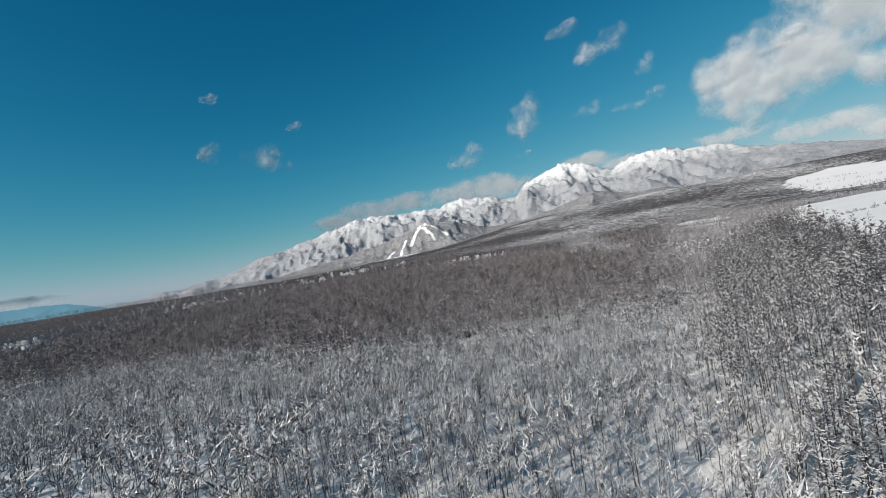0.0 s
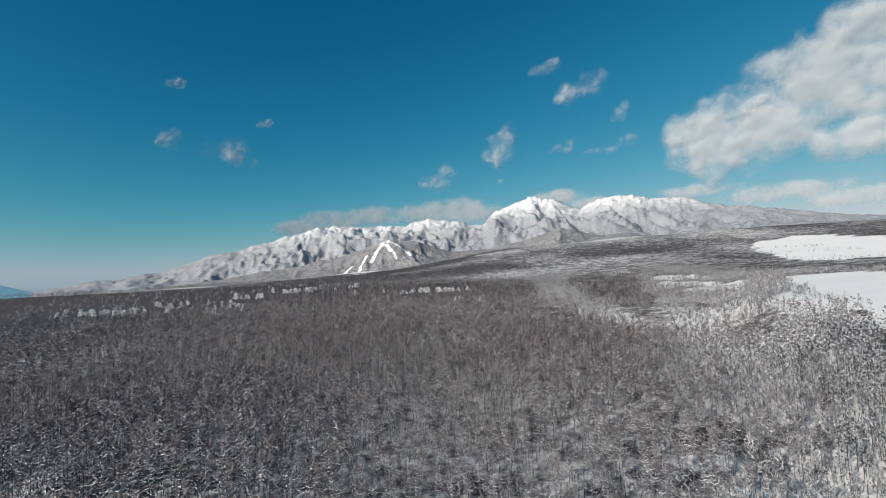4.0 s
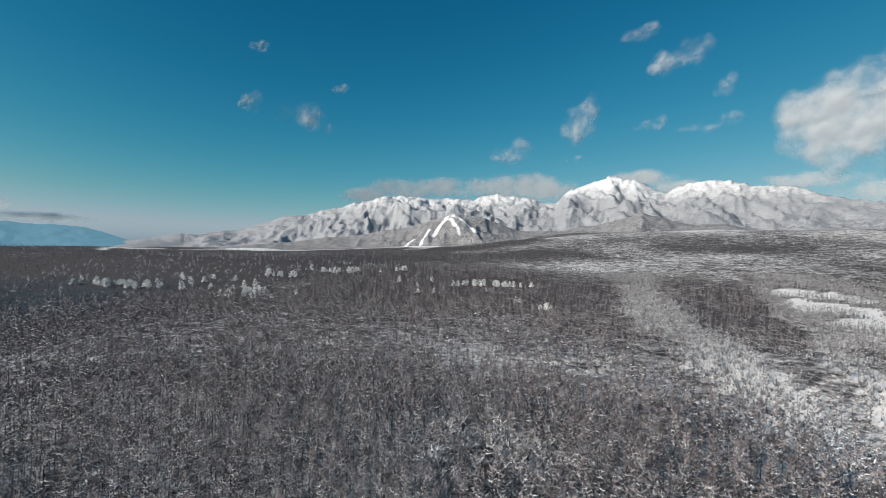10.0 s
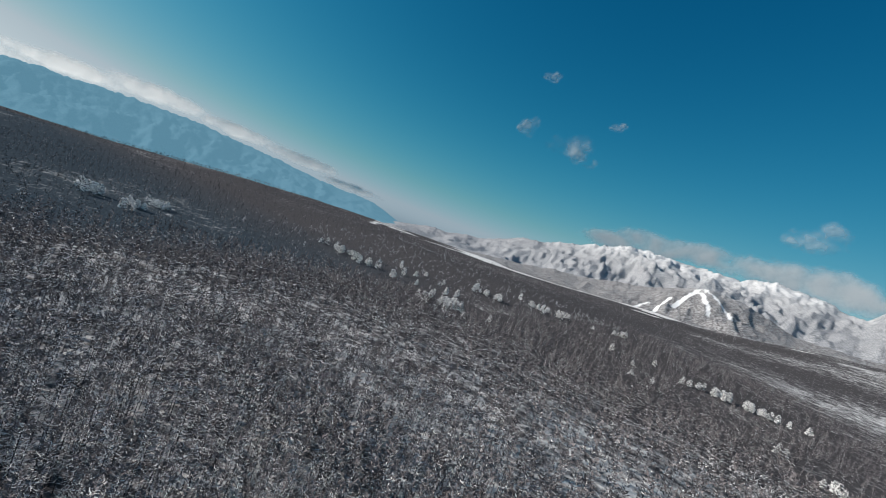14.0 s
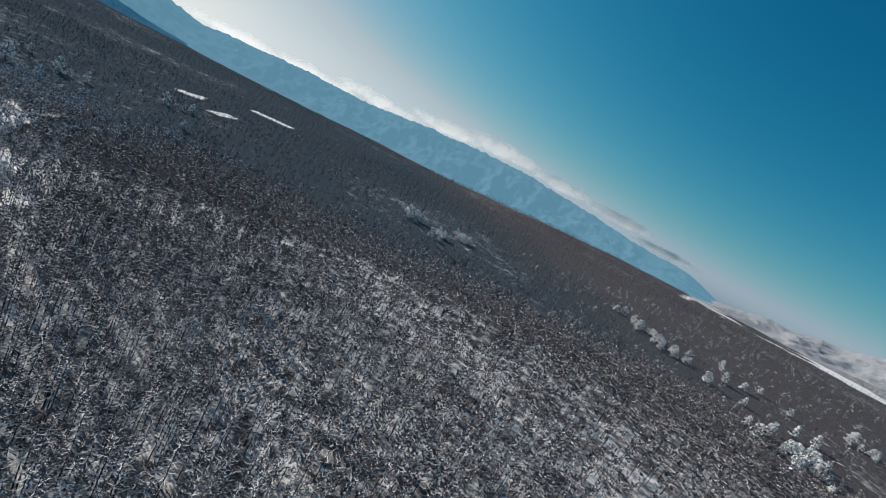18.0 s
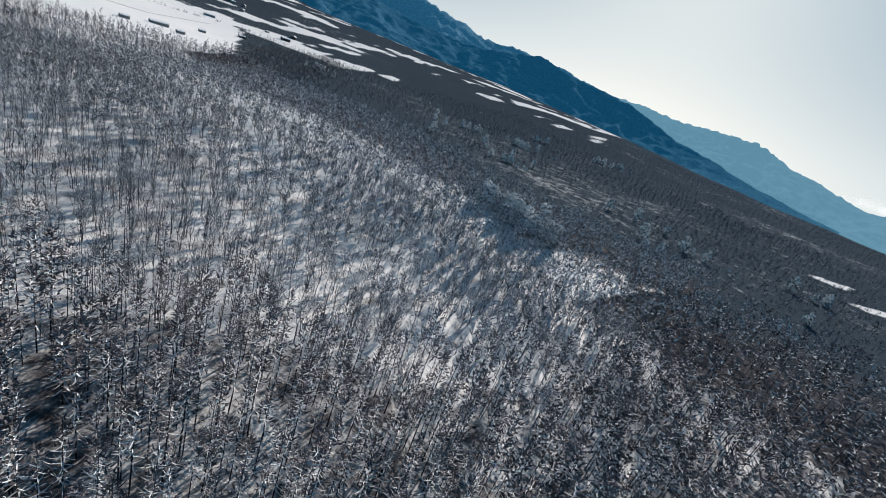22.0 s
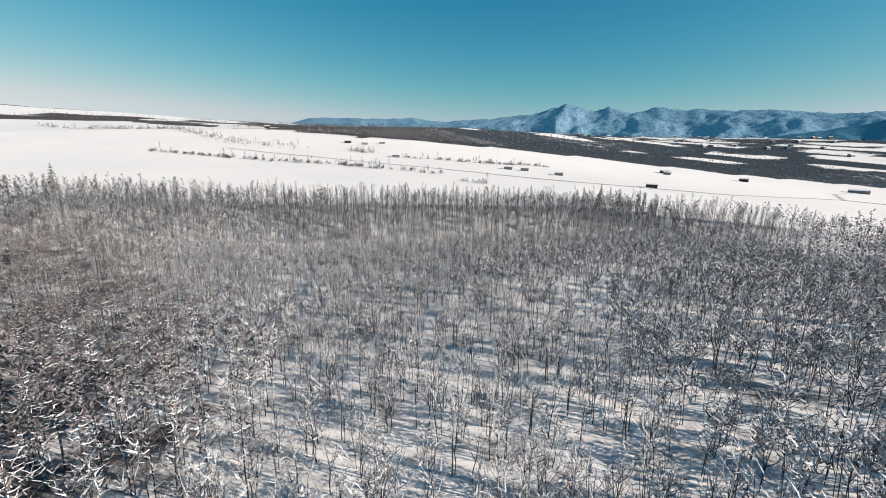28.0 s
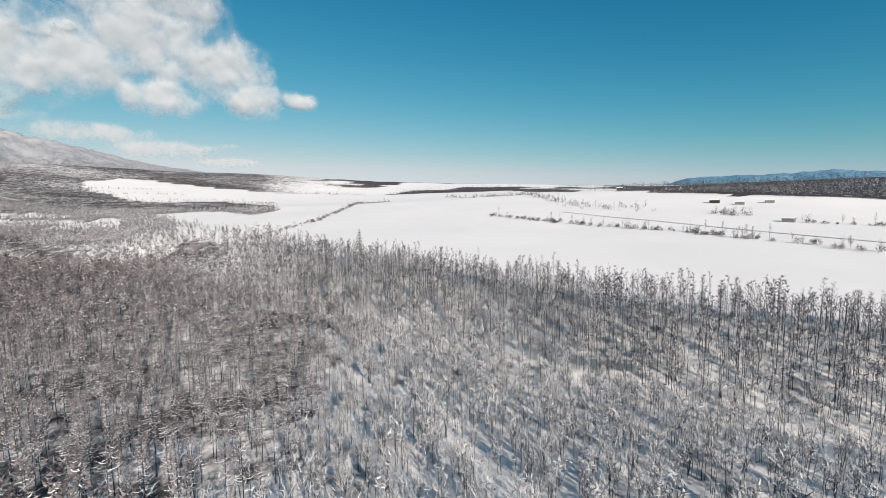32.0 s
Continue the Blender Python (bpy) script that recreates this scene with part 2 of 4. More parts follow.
def fbm(x, y, size, octaves=4, k=0):
    total, amp, norm = 0.0, 1.0, 0.0
    for o in range(octaves):
        total = total + amp * lattice(x / size * 2 ** o, y / size * 2 ** o, k + o)
        norm, amp = norm + amp, amp * 0.5
    return total / norm


def ridged(x, y, size, octaves=5, k=0):
    total, amp, norm = 0.0, 1.0, 0.0
    for o in range(octaves):
        total = total + amp * (1 - abs(2 * lattice(x / size * 2 ** o, y / size * 2 ** o, k + o) - 1)) ** 1.4
        norm, amp = norm + amp, amp * 0.5
    return total / norm


def inside(x, y, poly):
    x, y = np.asarray(x, float), np.asarray(y, float)
    hit = np.zeros(x.shape, bool)
    for (ax, ay), (bx, by) in zip(poly, poly[1:] + poly[:1]):
        cross = (ay > y) != (by > y)
        with np.errstate(divide="ignore", invalid="ignore"):
            hit ^= cross & (x < (bx - ax) * (y - ay) / (by - ay) + ax)
    return hit


CX, CY, CZ = -40.0, 220.0, EYE + 36.0
# height of the plain's far rim over the eye, degrees, by azimuth
RIM = [(0, 0.9), (21, -0.3), (31, -0.7), (43, -0.9), (50, -1.2), (60, -2.0), (70, -2.5), (80, -2.7), (92, -3.0), (108, -2.7), (122, -1.8), (140, -0.8), (165, 0.3),
       (177, 0.6), (195, 0.7), (211, 0.4), (231, 0.6), (239, 1.1), (252, 1.5), (270, 2.0), (284, 2.4), (294, 2.9), (302, 3.2), (314, 3.6), (330, 3.5), (343, 3.0), (350, 2.3), (355, 1.5), (360, 0.9)]


# top of the steep wooded bank between the fields and the lower woods
BANK = [(330, 470), (262, 372), (215, 290), (170, 222), (121, 137), (105, 105), (84, 79), (61, 24), (12, -65), (-76, -134), (-152, -199), (-202, -264)]
# knolls and hollows: place, width, height
KNOLLS = [(-10, 190, 70, -5.7), (150, 300, 60, 4.7), (205, 390, 60, -9.7), (60, 330, 80, -5.9), (-140, 310, 70, -10.2), (-110, 400, 80, 3.3), (-210, 190, 70, -11.4), (-130, 190, 60, 4.1), (-60, 60, 80, 1.6),
          (-210, 60, 80, 1.5), (-320, 300, 90, -3.3), (60, 600, 110, -2.1), (220, 700, 110, -2.7), (470, 820, 130, -6.0), (-60, 760, 120, -4.4), (240, 440, 50, 10.5), (-140, 130, 60, -4.9)]


def bank_distance(x, y):
    """Distance from the bank's top, positive on the side of the fields."""
    d, side = np.full(np.shape(x), 1e9), np.zeros(np.shape(x))
    for (ax, ay), (bx, by) in zip(BANK, BANK[1:]):
        ux, uy = bx - ax, by - ay
        t = np.clip(((x - ax) * ux + (y - ay) * uy) / (ux * ux + uy * uy), 0, 1)
        e = np.hypot(x - ax - t * ux, y - ay - t * uy)
        side = np.where(e < d, np.sign((y - ay) * ux - (x - ax) * uy), side)
        d = np.minimum(d, e)
    return d * side


def land(x, y):
    """Height of the ground."""
    x, y = np.asarray(x, float), np.asarray(y, float)
    u, v = np.clip(x, -620, 620) / 300, (np.clip(y, -420, 950) - 250) / 300
    near = 37.32 + 8.82 * u + 1.88 * v + 3.05 * u * u - 5.49 * u * v + 2.05 * v * v + 1.21 * u ** 3 - 0.86 * u * u * v + 0.04 * u * v * v + 0.94 * v ** 3
    s = bank_distance(x, y)
    up = np.clip((s + 42) / 44, 0, 1)
    up = up * up * (3 - 2 * up)
    near = near + 1.14 * up - 10.34 * (1 - up) * np.exp(-np.clip(-s - 42, 0, None) / 90)
    for kx, ky, width, high in KNOLLS:
        near = near + high * np.exp(-((x - kx) ** 2 + (y - ky) ** 2) / (2 * width * width))
    dx, dy = x - CX, y - CY
    r = np.hypot(dx, dy)
    az = np.degrees(np.arctan2(-dx, dy)) % 360
    rim = np.interp(az, [a for a, _ in RIM], [e for _, e in RIM])
    far = CZ + np.tan(np.radians(rim)) * np.maximum(r, 1) - 4
    w = np.clip((r - 620) / 1500, 0, 1)
    w = w * w * (3 - 2 * w)
    z = near * (1 - w) + far * w
    return z + (fbm(x, y, 160, 4, 3) - 0.5) * 2.5 + (fbm(x, y, 500, 4, 9) - 0.5) * 30 * np.clip((r - 700) / 1200, 0, 1)


# ------------------------------------------------------------------ what grows where
LARCH = [(-390, 275), (-335, 248), (-240, 236), (-196, 233), (-163, 221), (-135, 208), (-100, 200), (-65, 178), (-40, 160), (0, 155), (32, 154), (69, 168), (100, 190), (112, 217), (114, 253), (119, 275),
         (134, 323), (157, 409), (150, 480), (185, 640), (220, 797), (250, 935), (240, 1100), (-100, 1100), (-127, 912), (-222, 705), (-238, 613), (-281, 538), (-293, 462), (-329, 446), (-345, 350), (-353, 312)]
LARCH_STRIP = [(170, 361), (197, 379), (232, 443), (300, 585), (399, 781), (596, 1182), (443, 1239), (287, 865), (228, 568), (191, 426)]
LARCH_BLOCK = [(182, 300), (215, 300), (282, 382), (242, 380), (192, 342)]
LARCH_PATCH = [(308, 545), (335, 508), (299, 468), (250, 468)]
EDGE = [(170, 222), (121, 137), (105, 105), (84, 79), (61, 24), (12, -65), (-76, -134)]
FIELD = [(165, 215), (124, 137), (108, 105), (87, 79), (64, 24), (17, -65), (-72, -134), (-93, -163), (-152, -199), (-202, -264), (-210, -400), (-235, -580), (-222, -760), (-91, -650), (33, -552), (116, -495),
         (241, -425), (358, -350), (457, -220), (543, -85), (620, -30), (760, -20), (1023, -60), (1290, 115), (1300, 400), (1230, 600), (900, 740), (760, 800), (600, 700), (520, 640), (408, 510), (287, 388), (240, 300)]
ISLAND = [(874, 752), (760, 575), (658, 511), (563, 462), (492, 462), (545, 540), (567, 593), (516, 645), (600, 740), (760, 830), (830, 800)]
CLEARING = [(466, 892), (527, 874), (522, 813), (490, 690), (468, 638), (426, 589), (377, 557), (355, 600), (372, 684), (431, 806)]
FIELD_UP = [(740, 800), (810, 960), (935, 1180), (1020, 1260), (1126, 1285), (1190, 1250), (1180, 800), (1230, 590), (900, 640)]
GLADES = [[(-712, 158), (-698, 172), (-725, 194), (-737, 182)], [(-672, 206), (-658, 220), (-672, 246), (-686, 232)], [(-868, 222), (-848, 222), (-834, 288), (-852, 292)], [(-520, -655), (-560, -700), (-600, -690), (-560, -640)]]
FIELDS = [FIELD, CLEARING, FIELD_UP] + GLADES


# groups of snowy pines: centre, spread along x and y, count
PINES = [(-302, 102, 9, 16, 20), (-308, 122, 10, 14, 26), (-314, 138, 8, 12, 14), (-397, 112, 3, 3, 1), (-303, 66, 5, 6, 3), (-437, -56, 14, 10, 5), (-443, -33, 8, 8, 3), (-226, 9, 3, 3, 2), (-563, 210, 12, 12, 5), (-493, 449, 16, 10, 7),
         (-452, 471, 14, 8, 7), (-477, 508, 18, 12, 8), (-97, 161, 1, 1, 1), (-91, -6, 2, 2, 1), (-183, -64, 4, 4, 2), (-202, 25, 2, 2, 1), (-320, -180, 5, 5, 3), (-275, -276, 5, 5, 2), (-535, -282, 20, 12, 7), (-618, -254, 16, 30, 13),
         (-639, -383, 8, 8, 3), (-544, -479, 10, 10, 4), (-651, -205, 6, 6, 2), (-763, -368, 18, 18, 6), (-855, -255, 40, 50, 12), (-335, -435, 24, 12, 10), (-480, 120, 60, 90, 9), (-450, -150, 80, 120, 10),
         (58, 834, 44, 9, 30), (106, 680, 10, 6, 6), (85, 720, 6, 6, 2), (-84, 945, 14, 10, 8), (-182, 892, 30, 16, 24), (-212, 675, 26, 26, 26), (-242, 824, 24, 18, 12), (-366, 683, 50, 12, 26), (-20, 800, 60, 60, 6), (-300, 740, 60, 60, 10)]


def by_pines(x, y):
    """Where a group of pines in the larch wood keeps other trees off."""
    hit = np.zeros(np.shape(x), bool)
    for cx, cy, wx, wy, count in PINES:
        if cy > 450 and count > 5 and wx < 55:
            hit |= ((x - cx) / (wx + 9)) ** 2 + ((y - cy + 10) / (wy + 24)) ** 2 < 1
    return hit


def warped(x, y, size=60, by=24):
    return x + (fbm(x, y, size, 3, 20) - 0.5) * 2 * by, y + (fbm(x, y, size, 3, 40) - 0.5) * 2 * by


def is_field(x, y):
    wx, wy = warped(x, y, 90, 14)
    hit = np.zeros(np.shape(x), bool)
    for poly in FIELDS:
        hit |= inside(wx, wy, poly)
    hit &= ~inside(wx, wy, ISLAND)
    # brushy islets in the clearing
    return hit & ~(inside(wx, wy, CLEARING) & (fbm(x, y, 45, 3, 66) > 0.55))


def is_larch(x, y):
    wx, wy = warped(x, y)
    hit = inside(wx, wy, LARCH) | inside(wx, wy, LARCH_STRIP) | inside(wx, wy, LARCH_BLOCK) | inside(wx, wy, LARCH_PATCH)
    far = (np.asarray(y) > 1000) & (fbm(x, y, 500, 3, 60) > 0.45)
    return hit | far


def pale_patch(x, y):
    """Thin spots in the larch wood where other trees stand."""
    p = fbm(x, y, 130, 3, 75)
    for cx, cy, r in ((-20, 351, 20), (-18, 417, 18), (41, 539, 28), (16, 338, 16), (-88, 280, 26), (-129, 284, 16)):
        p = p + 0.35 * np.exp(-((np.asarray(x) - cx) ** 2 + (np.asarray(y) - cy) ** 2) / r ** 2)
    return p


def heath_line(x, y):
    """Metres west of the line at which the woods give way to heath."""
    return np.maximum(-x - 0.5 * (y + 60) - 258, np.where(y > 200, -x - 335 + 0.35 * np.clip(y - 380, 0, 300), -1e3))


def heath(x, y):
    """Dark heathland and scrub on the western slope; its ground also takes the painted shade tone."""
    x, y = np.asarray(x, float), np.asarray(y, float)
    edge = (fbm(x, y, 110, 4, 51) - 0.5) * 100
    return np.clip((heath_line(x, y) + edge) / 60, 0, 1) * np.clip((760 - y) / 200, 0, 1)


def woods(x, y):
    """How closely the ground is covered by brush: 0 open snow, 1 brush."""
    x, y = np.asarray(x, float), np.asarray(y, float)
    dx, dy = x - CX, y - CY
    r, az = np.hypot(dx, dy), np.degrees(np.arctan2(-dx, dy)) % 360
    mottle = fbm(x, y, 240, 4, 83)
    away = np.clip((r - 330) / 400, 0, 1)
    v = 0.41 + away * (0.40 + 0.55 * (mottle - 0.45))
    # brush cover under the larches, raised so that it also stands for shade
    v = np.where(is_larch(x, y), 0.56 + 0.27 * np.clip((r - 200) / 300, 0, 1) + 0.3 * (mottle - 0.5), v)
    scrub = np.clip((heath_line(x, y) + 105) / 90, 0, 1) * np.clip((900 - y) / 200, 0, 1)
    v = np.maximum(v, scrub * (0.9 + 0.6 * (mottle - 0.5)))
    pale = (x > 130) & (x < 700) & (y > 200) & (y < 900) & ~is_larch(x, y)
    v = np.where(pale, 0.46 + 0.2 * np.clip((r - 300) / 300, 0, 1) + 0.5 * (mottle - 0.5), v)
    valley = (r > 880) & (az > 152) & (az < 225) | (r > 1350) & (az > 125) & (az < 153)
    strips = fbm(x * 0.7 + y * 0.2, y * 2.6 - x * 0.6, 130, 4, 90)
    v = np.where(valley, v * (1 - np.clip((strips - 0.565) / 0.09, 0, 1)), v)
    farms = (r > 950) & (az > 228) & (az < 298)
    v = np.where(farms, v * (1 - np.clip((fbm(x * 0.8, y * 0.8, 210, 4, 92) - 0.47) / 0.08, 0, 1)), v)
    skirt = (r > 1700) & ((az > 285) | (az < 40)) & (fbm(x, y * 1.5, 330, 4, 95) > 0.52)
    v = np.where(skirt, 0.25, v)
    slope = np.clip((r - 650) / 300, 0, 1) * np.clip((az - 283) / 15, 0, 1) * np.clip((358 - az) / 16, 0, 1)
    v = v * (1 - slope) + slope * (0.66 + 0.4 * (mottle - 0.5) + 0.2 * (fbm(x * 2.2, y * 0.8, 260, 4, 99) - 0.5))
    return np.where(is_field(x, y), 0.0, v)


# ------------------------------------------------------------------ mesh helpers
def raw_mesh(name, verts, tris, mats, index=None, smooth=False):
    me = bpy.data.meshes.new(name)
    verts, tris = np.asarray(verts, np.float32), np.asarray(tris, np.int32)
    n, k = tris.shape
    me.vertices.add(len(verts))
    me.vertices.foreach_set("co", verts.ravel())
    me.loops.add(n * k)
    me.loops.foreach_set("vertex_index", tris.ravel())
    me.polygons.add(n)
    me.polygons.foreach_set("loop_start", np.arange(0, n * k, k, dtype=np.int32))
    if index is not None:
        me.polygons.foreach_set("material_index", np.asarray(index, np.int32))
    if smooth:
        me.polygons.foreach_set("use_smooth", np.ones(n, bool))
    for m in mats:
        me.materials.append(m)
    me.update(calc_edges=True)
    me.validate()
    return me


def part(name, data, parent, label=""):
    ob = new(name, data)
    ob.parent = parent
    if label:
        tagged(ob, label)
    return ob


def add_float(me, key, values):
    a = me.attributes.new(key, "FLOAT", "POINT")
    a.data.foreach_set("value", np.asarray(values, np.float32))


# ------------------------------------------------------------------ ground
def polar(cx, cy, az, rad):
    a, r = np.meshgrid(np.radians(az), rad)
    return cx - np.sin(a) * r, cy + np.cos(a) * r


def grid_quads(rows_n, cols_n, wrap=False):
    i, j = np.meshgrid(np.arange(rows_n - 1), np.arange(cols_n if wrap else cols_n - 1), indexing="ij")
    j2 = (j + 1) % cols_n
    return np.stack([i * cols_n + j, i * cols_n + j2, (i + 1) * cols_n + j2, (i + 1) * cols_n + j], -1).reshape(-1, 4)[:, ::-1]


az_all = np.arange(0, 360, 0.75)
rad_all = np.concatenate([np.linspace(1, 420, 40), np.geomspace(430, 4700, 80)])
gx, gy = polar(CX, CY, az_all, rad_all)
gz = land(gx, gy)
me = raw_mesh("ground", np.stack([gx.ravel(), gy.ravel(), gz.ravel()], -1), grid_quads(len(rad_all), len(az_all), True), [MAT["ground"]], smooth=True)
add_float(me, "woods", woods(gx.ravel(), gy.ravel()))
# far side towards the sun: its shade and haze are painted in too
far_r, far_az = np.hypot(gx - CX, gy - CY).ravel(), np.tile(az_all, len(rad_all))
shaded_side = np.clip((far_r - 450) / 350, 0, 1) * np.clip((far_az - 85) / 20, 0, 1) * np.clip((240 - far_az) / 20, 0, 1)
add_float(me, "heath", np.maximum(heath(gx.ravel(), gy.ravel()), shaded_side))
tagged(new("ground", me), "rolling snow-covered ground with brush under bare woods", "ground", kind="structure")


# ------------------------------------------------------------------ mountains
def mountain(name, label, centre, crest, r_front, r_crest, r_back, mat, base_el, rough, run=None, step=0.22, rows=56, k=0, size=700, sharp=1.0):
    """A range seen from centre: crest gives its height in degrees by azimuth; spurs and gullies run down from it."""
    cx, cy, cz = centre
    a0, a1 = crest[0][0], crest[-1][0]
    az = np.arange(a0, a1 + 1e-6, step)
    rad = np.concatenate([np.linspace(r_front, r_crest, rows - 10), np.linspace(r_crest, r_back, 12)[1:]])
    A, Rr = np.meshgrid(az, rad)
    x, y = polar(cx, cy, az, rad)
    el = np.interp(A, [c[0] for c in crest], [c[1] for c in crest])
    el = el + (fbm(A * 40, A * 0, 90, 4, k + 5) - 0.5) * 0.5 * rough
    top = np.tan(np.radians(el)) * r_crest
    foot = np.tan(np.radians(np.interp(A % 360, [c[0] for c in RIM], [c[1] for c in RIM]))) * r_front - 30
    top = np.maximum(top, foot + 12)
    u = np.clip((Rr - r_front) / (r_crest - r_front), 0, 1)
    wx = x + (fbm(x, y, size * 0.8, 3, k + 11) - 0.5) * size * 0.6
    wy = y + (fbm(x, y, size * 0.8, 3, k + 17) - 0.5) * size * 0.6
    # spurs are drawn out along the fall line
    spur = ridged(np.radians(A) * r_crest + (wx - x) * 0.8, Rr * 0.35 + (wy - y) * 0.5, size, 5, k)
    small = ridged(wx, wy, size * 0.28, 4, k + 3)
    rise = u ** (1.35 * sharp)
    body = foot + (top - foot) * rise
    cut = (spur - 0.55) * 0.6 * (top - foot) * (4 * u * (1 - u)) + (small - 0.6) * 0.16 * (top - foot) * np.sqrt(np.clip(4 * u * (1 - u), 0, 1))
    cut = cut + (ridged(wx, wy, size * 0.12, 4, k + 8) - 0.6) * 0.085 * (top - foot) * np.clip(1.6 * u, 0, 1)
    z = body + cut * rough
    back_u = np.clip((Rr - r_crest) / (r_back - r_crest), 0, 1)
    z = z - back_u * 0.8 * (top - foot)
    me = raw_mesh(name, np.stack([x.ravel(), y.ravel(), (z + cz).ravel()], -1), grid_quads(len(rad), len(az)), [mat], smooth=True)
    span = max(np.max(top - foot), 1)
    add_float(me, "height", ((z - foot) / span).ravel())
    runs = np.zeros(A.shape)
    for ra, rb, ua, ub, w in run or ():
        s = np.clip((u - ua) / (ub - ua), 0, 1)
        runs = np.maximum(runs, ((u > ua) & (u < ub) & (abs(A - (ra + (rb - ra) * s)) < w)) * 1.0)
    add_float(me, "run", runs.ravel())
    return tagged(new(name, me), label, "mountain", kind="structure")


EYE_N, EYE_W, EYE_S = (20, 165, EYE + 36), (-15, 312, EYE + 53), (-150, 240, EYE + 26)
massif_crest = [(-62, 2.0), (-54, 3.4), (-47, 4.5), (-44.3, 5.3), (-41, 6.1), (-37.3, 6.8), (-34.3, 8.0), (-31.6, 8.2), (-27.6, 8.9), (-25.2, 8.6), (-22.7, 7.7), (-20.1, 8.8),
                (-16.8, 9.7), (-14.8, 8.9), (-11.9, 7.9), (-10.5, 6.3), (-6.9, 7.1), (-3.3, 7.4), (-0.4, 6.7), (4, 6.6), (8.3, 6.8), (11, 6.7), (13.8, 5.9), (18.4, 4.3), (24, 3.0), (28, 1.5),
                (34.6, 0.6), (38.6, -0.1), (44, -0.8)]
mountain("mountain_massif", "snow-white volcanic massif with gullied ridges", EYE_N, massif_crest, 2500, 4100, 4500, MAT["massif"], -1.0, 1.0, k=2, size=540, step=0.16, rows=66)
foot_crest = [(-34, 2.5), (-29, 4.0), (-24, 4.3), (-20.4, 5.4), (-16, 4.0), (-11, 3.0), (-6, 3.0), (-2, 4.4), (2, 4.9), (5, 3.8), (9, 2.6), (15, 1.5), (22, 0.5), (30, -0.6)]
mountain("mountain_foothill", "lower wooded spurs with white ski runs under the massif", EYE_N, foot_crest, 1900, 2700, 3100, MAT["foothill"], 0.0, 0.8,
         run=[(-0.8, 2.4, 0.5, 0.96, 0.22), (1.2, 2.6, 0.45, 0.9, 0.2), (4.6, 2.8, 0.5, 0.97, 0.28), (6.2, 5.0, 0.35, 0.7, 0.2), (8.5, 6.8, 0.3, 0.55, 0.2)], k=21, size=420, step=0.12)
west_crest = [(38, -0.6), (43, 0.9), (48.5, 1.0), (52.7, 1.3), (58.6, 1.9), (65, 2.2), (71.8, 2.1), (79, 1.5), (86, 0.6), (98, 0.3), (104, -0.4), (111, 1.0), (115, 2.2), (121, 1.8), (128, 2.0), (136, 1.2)]
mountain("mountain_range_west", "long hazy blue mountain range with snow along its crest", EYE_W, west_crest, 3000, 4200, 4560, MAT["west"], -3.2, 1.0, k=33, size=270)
south_crest = [(120, 0.5), (128, 2.0), (140, 3.7), (147, 3.6), (155, 5.3), (162, 5.5), (169, 5.8), (173, 5.2), (178, 4.7), (182, 4.5), (186, 3.9), (193, 3.4), (197.5, 3.9), (203.5, 3.9), (208.3, 4.4), (211, 3.7), (213.4, 4.4),
               (215, 3.8), (218.4, 4.7), (222, 3.6), (227, 2.9), (232.6, 2.5), (236.4, 2.9), (244, 2.6), (248.4, 2.5), (251, 1.8), (256, 1.2)]
mountain("mountain_range_south", "wooded mountain range with sharp ridges, blue with haze", EYE_S, south_crest, 3000, 4200, 4560, MAT["south"], 0.2, 1.0, k=47, size=520, step=0.3)
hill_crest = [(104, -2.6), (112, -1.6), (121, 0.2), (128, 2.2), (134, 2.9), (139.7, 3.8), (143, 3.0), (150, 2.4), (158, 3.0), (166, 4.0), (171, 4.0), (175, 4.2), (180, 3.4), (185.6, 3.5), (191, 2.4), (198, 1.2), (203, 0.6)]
mountain("hill_range_south", "wooded foothills in shade, dark blue with haze", EYE_S, hill_crest, 2300, 2900, 3300, MAT["hill"], 0.0, 1.0, k=55, size=380, step=0.3)


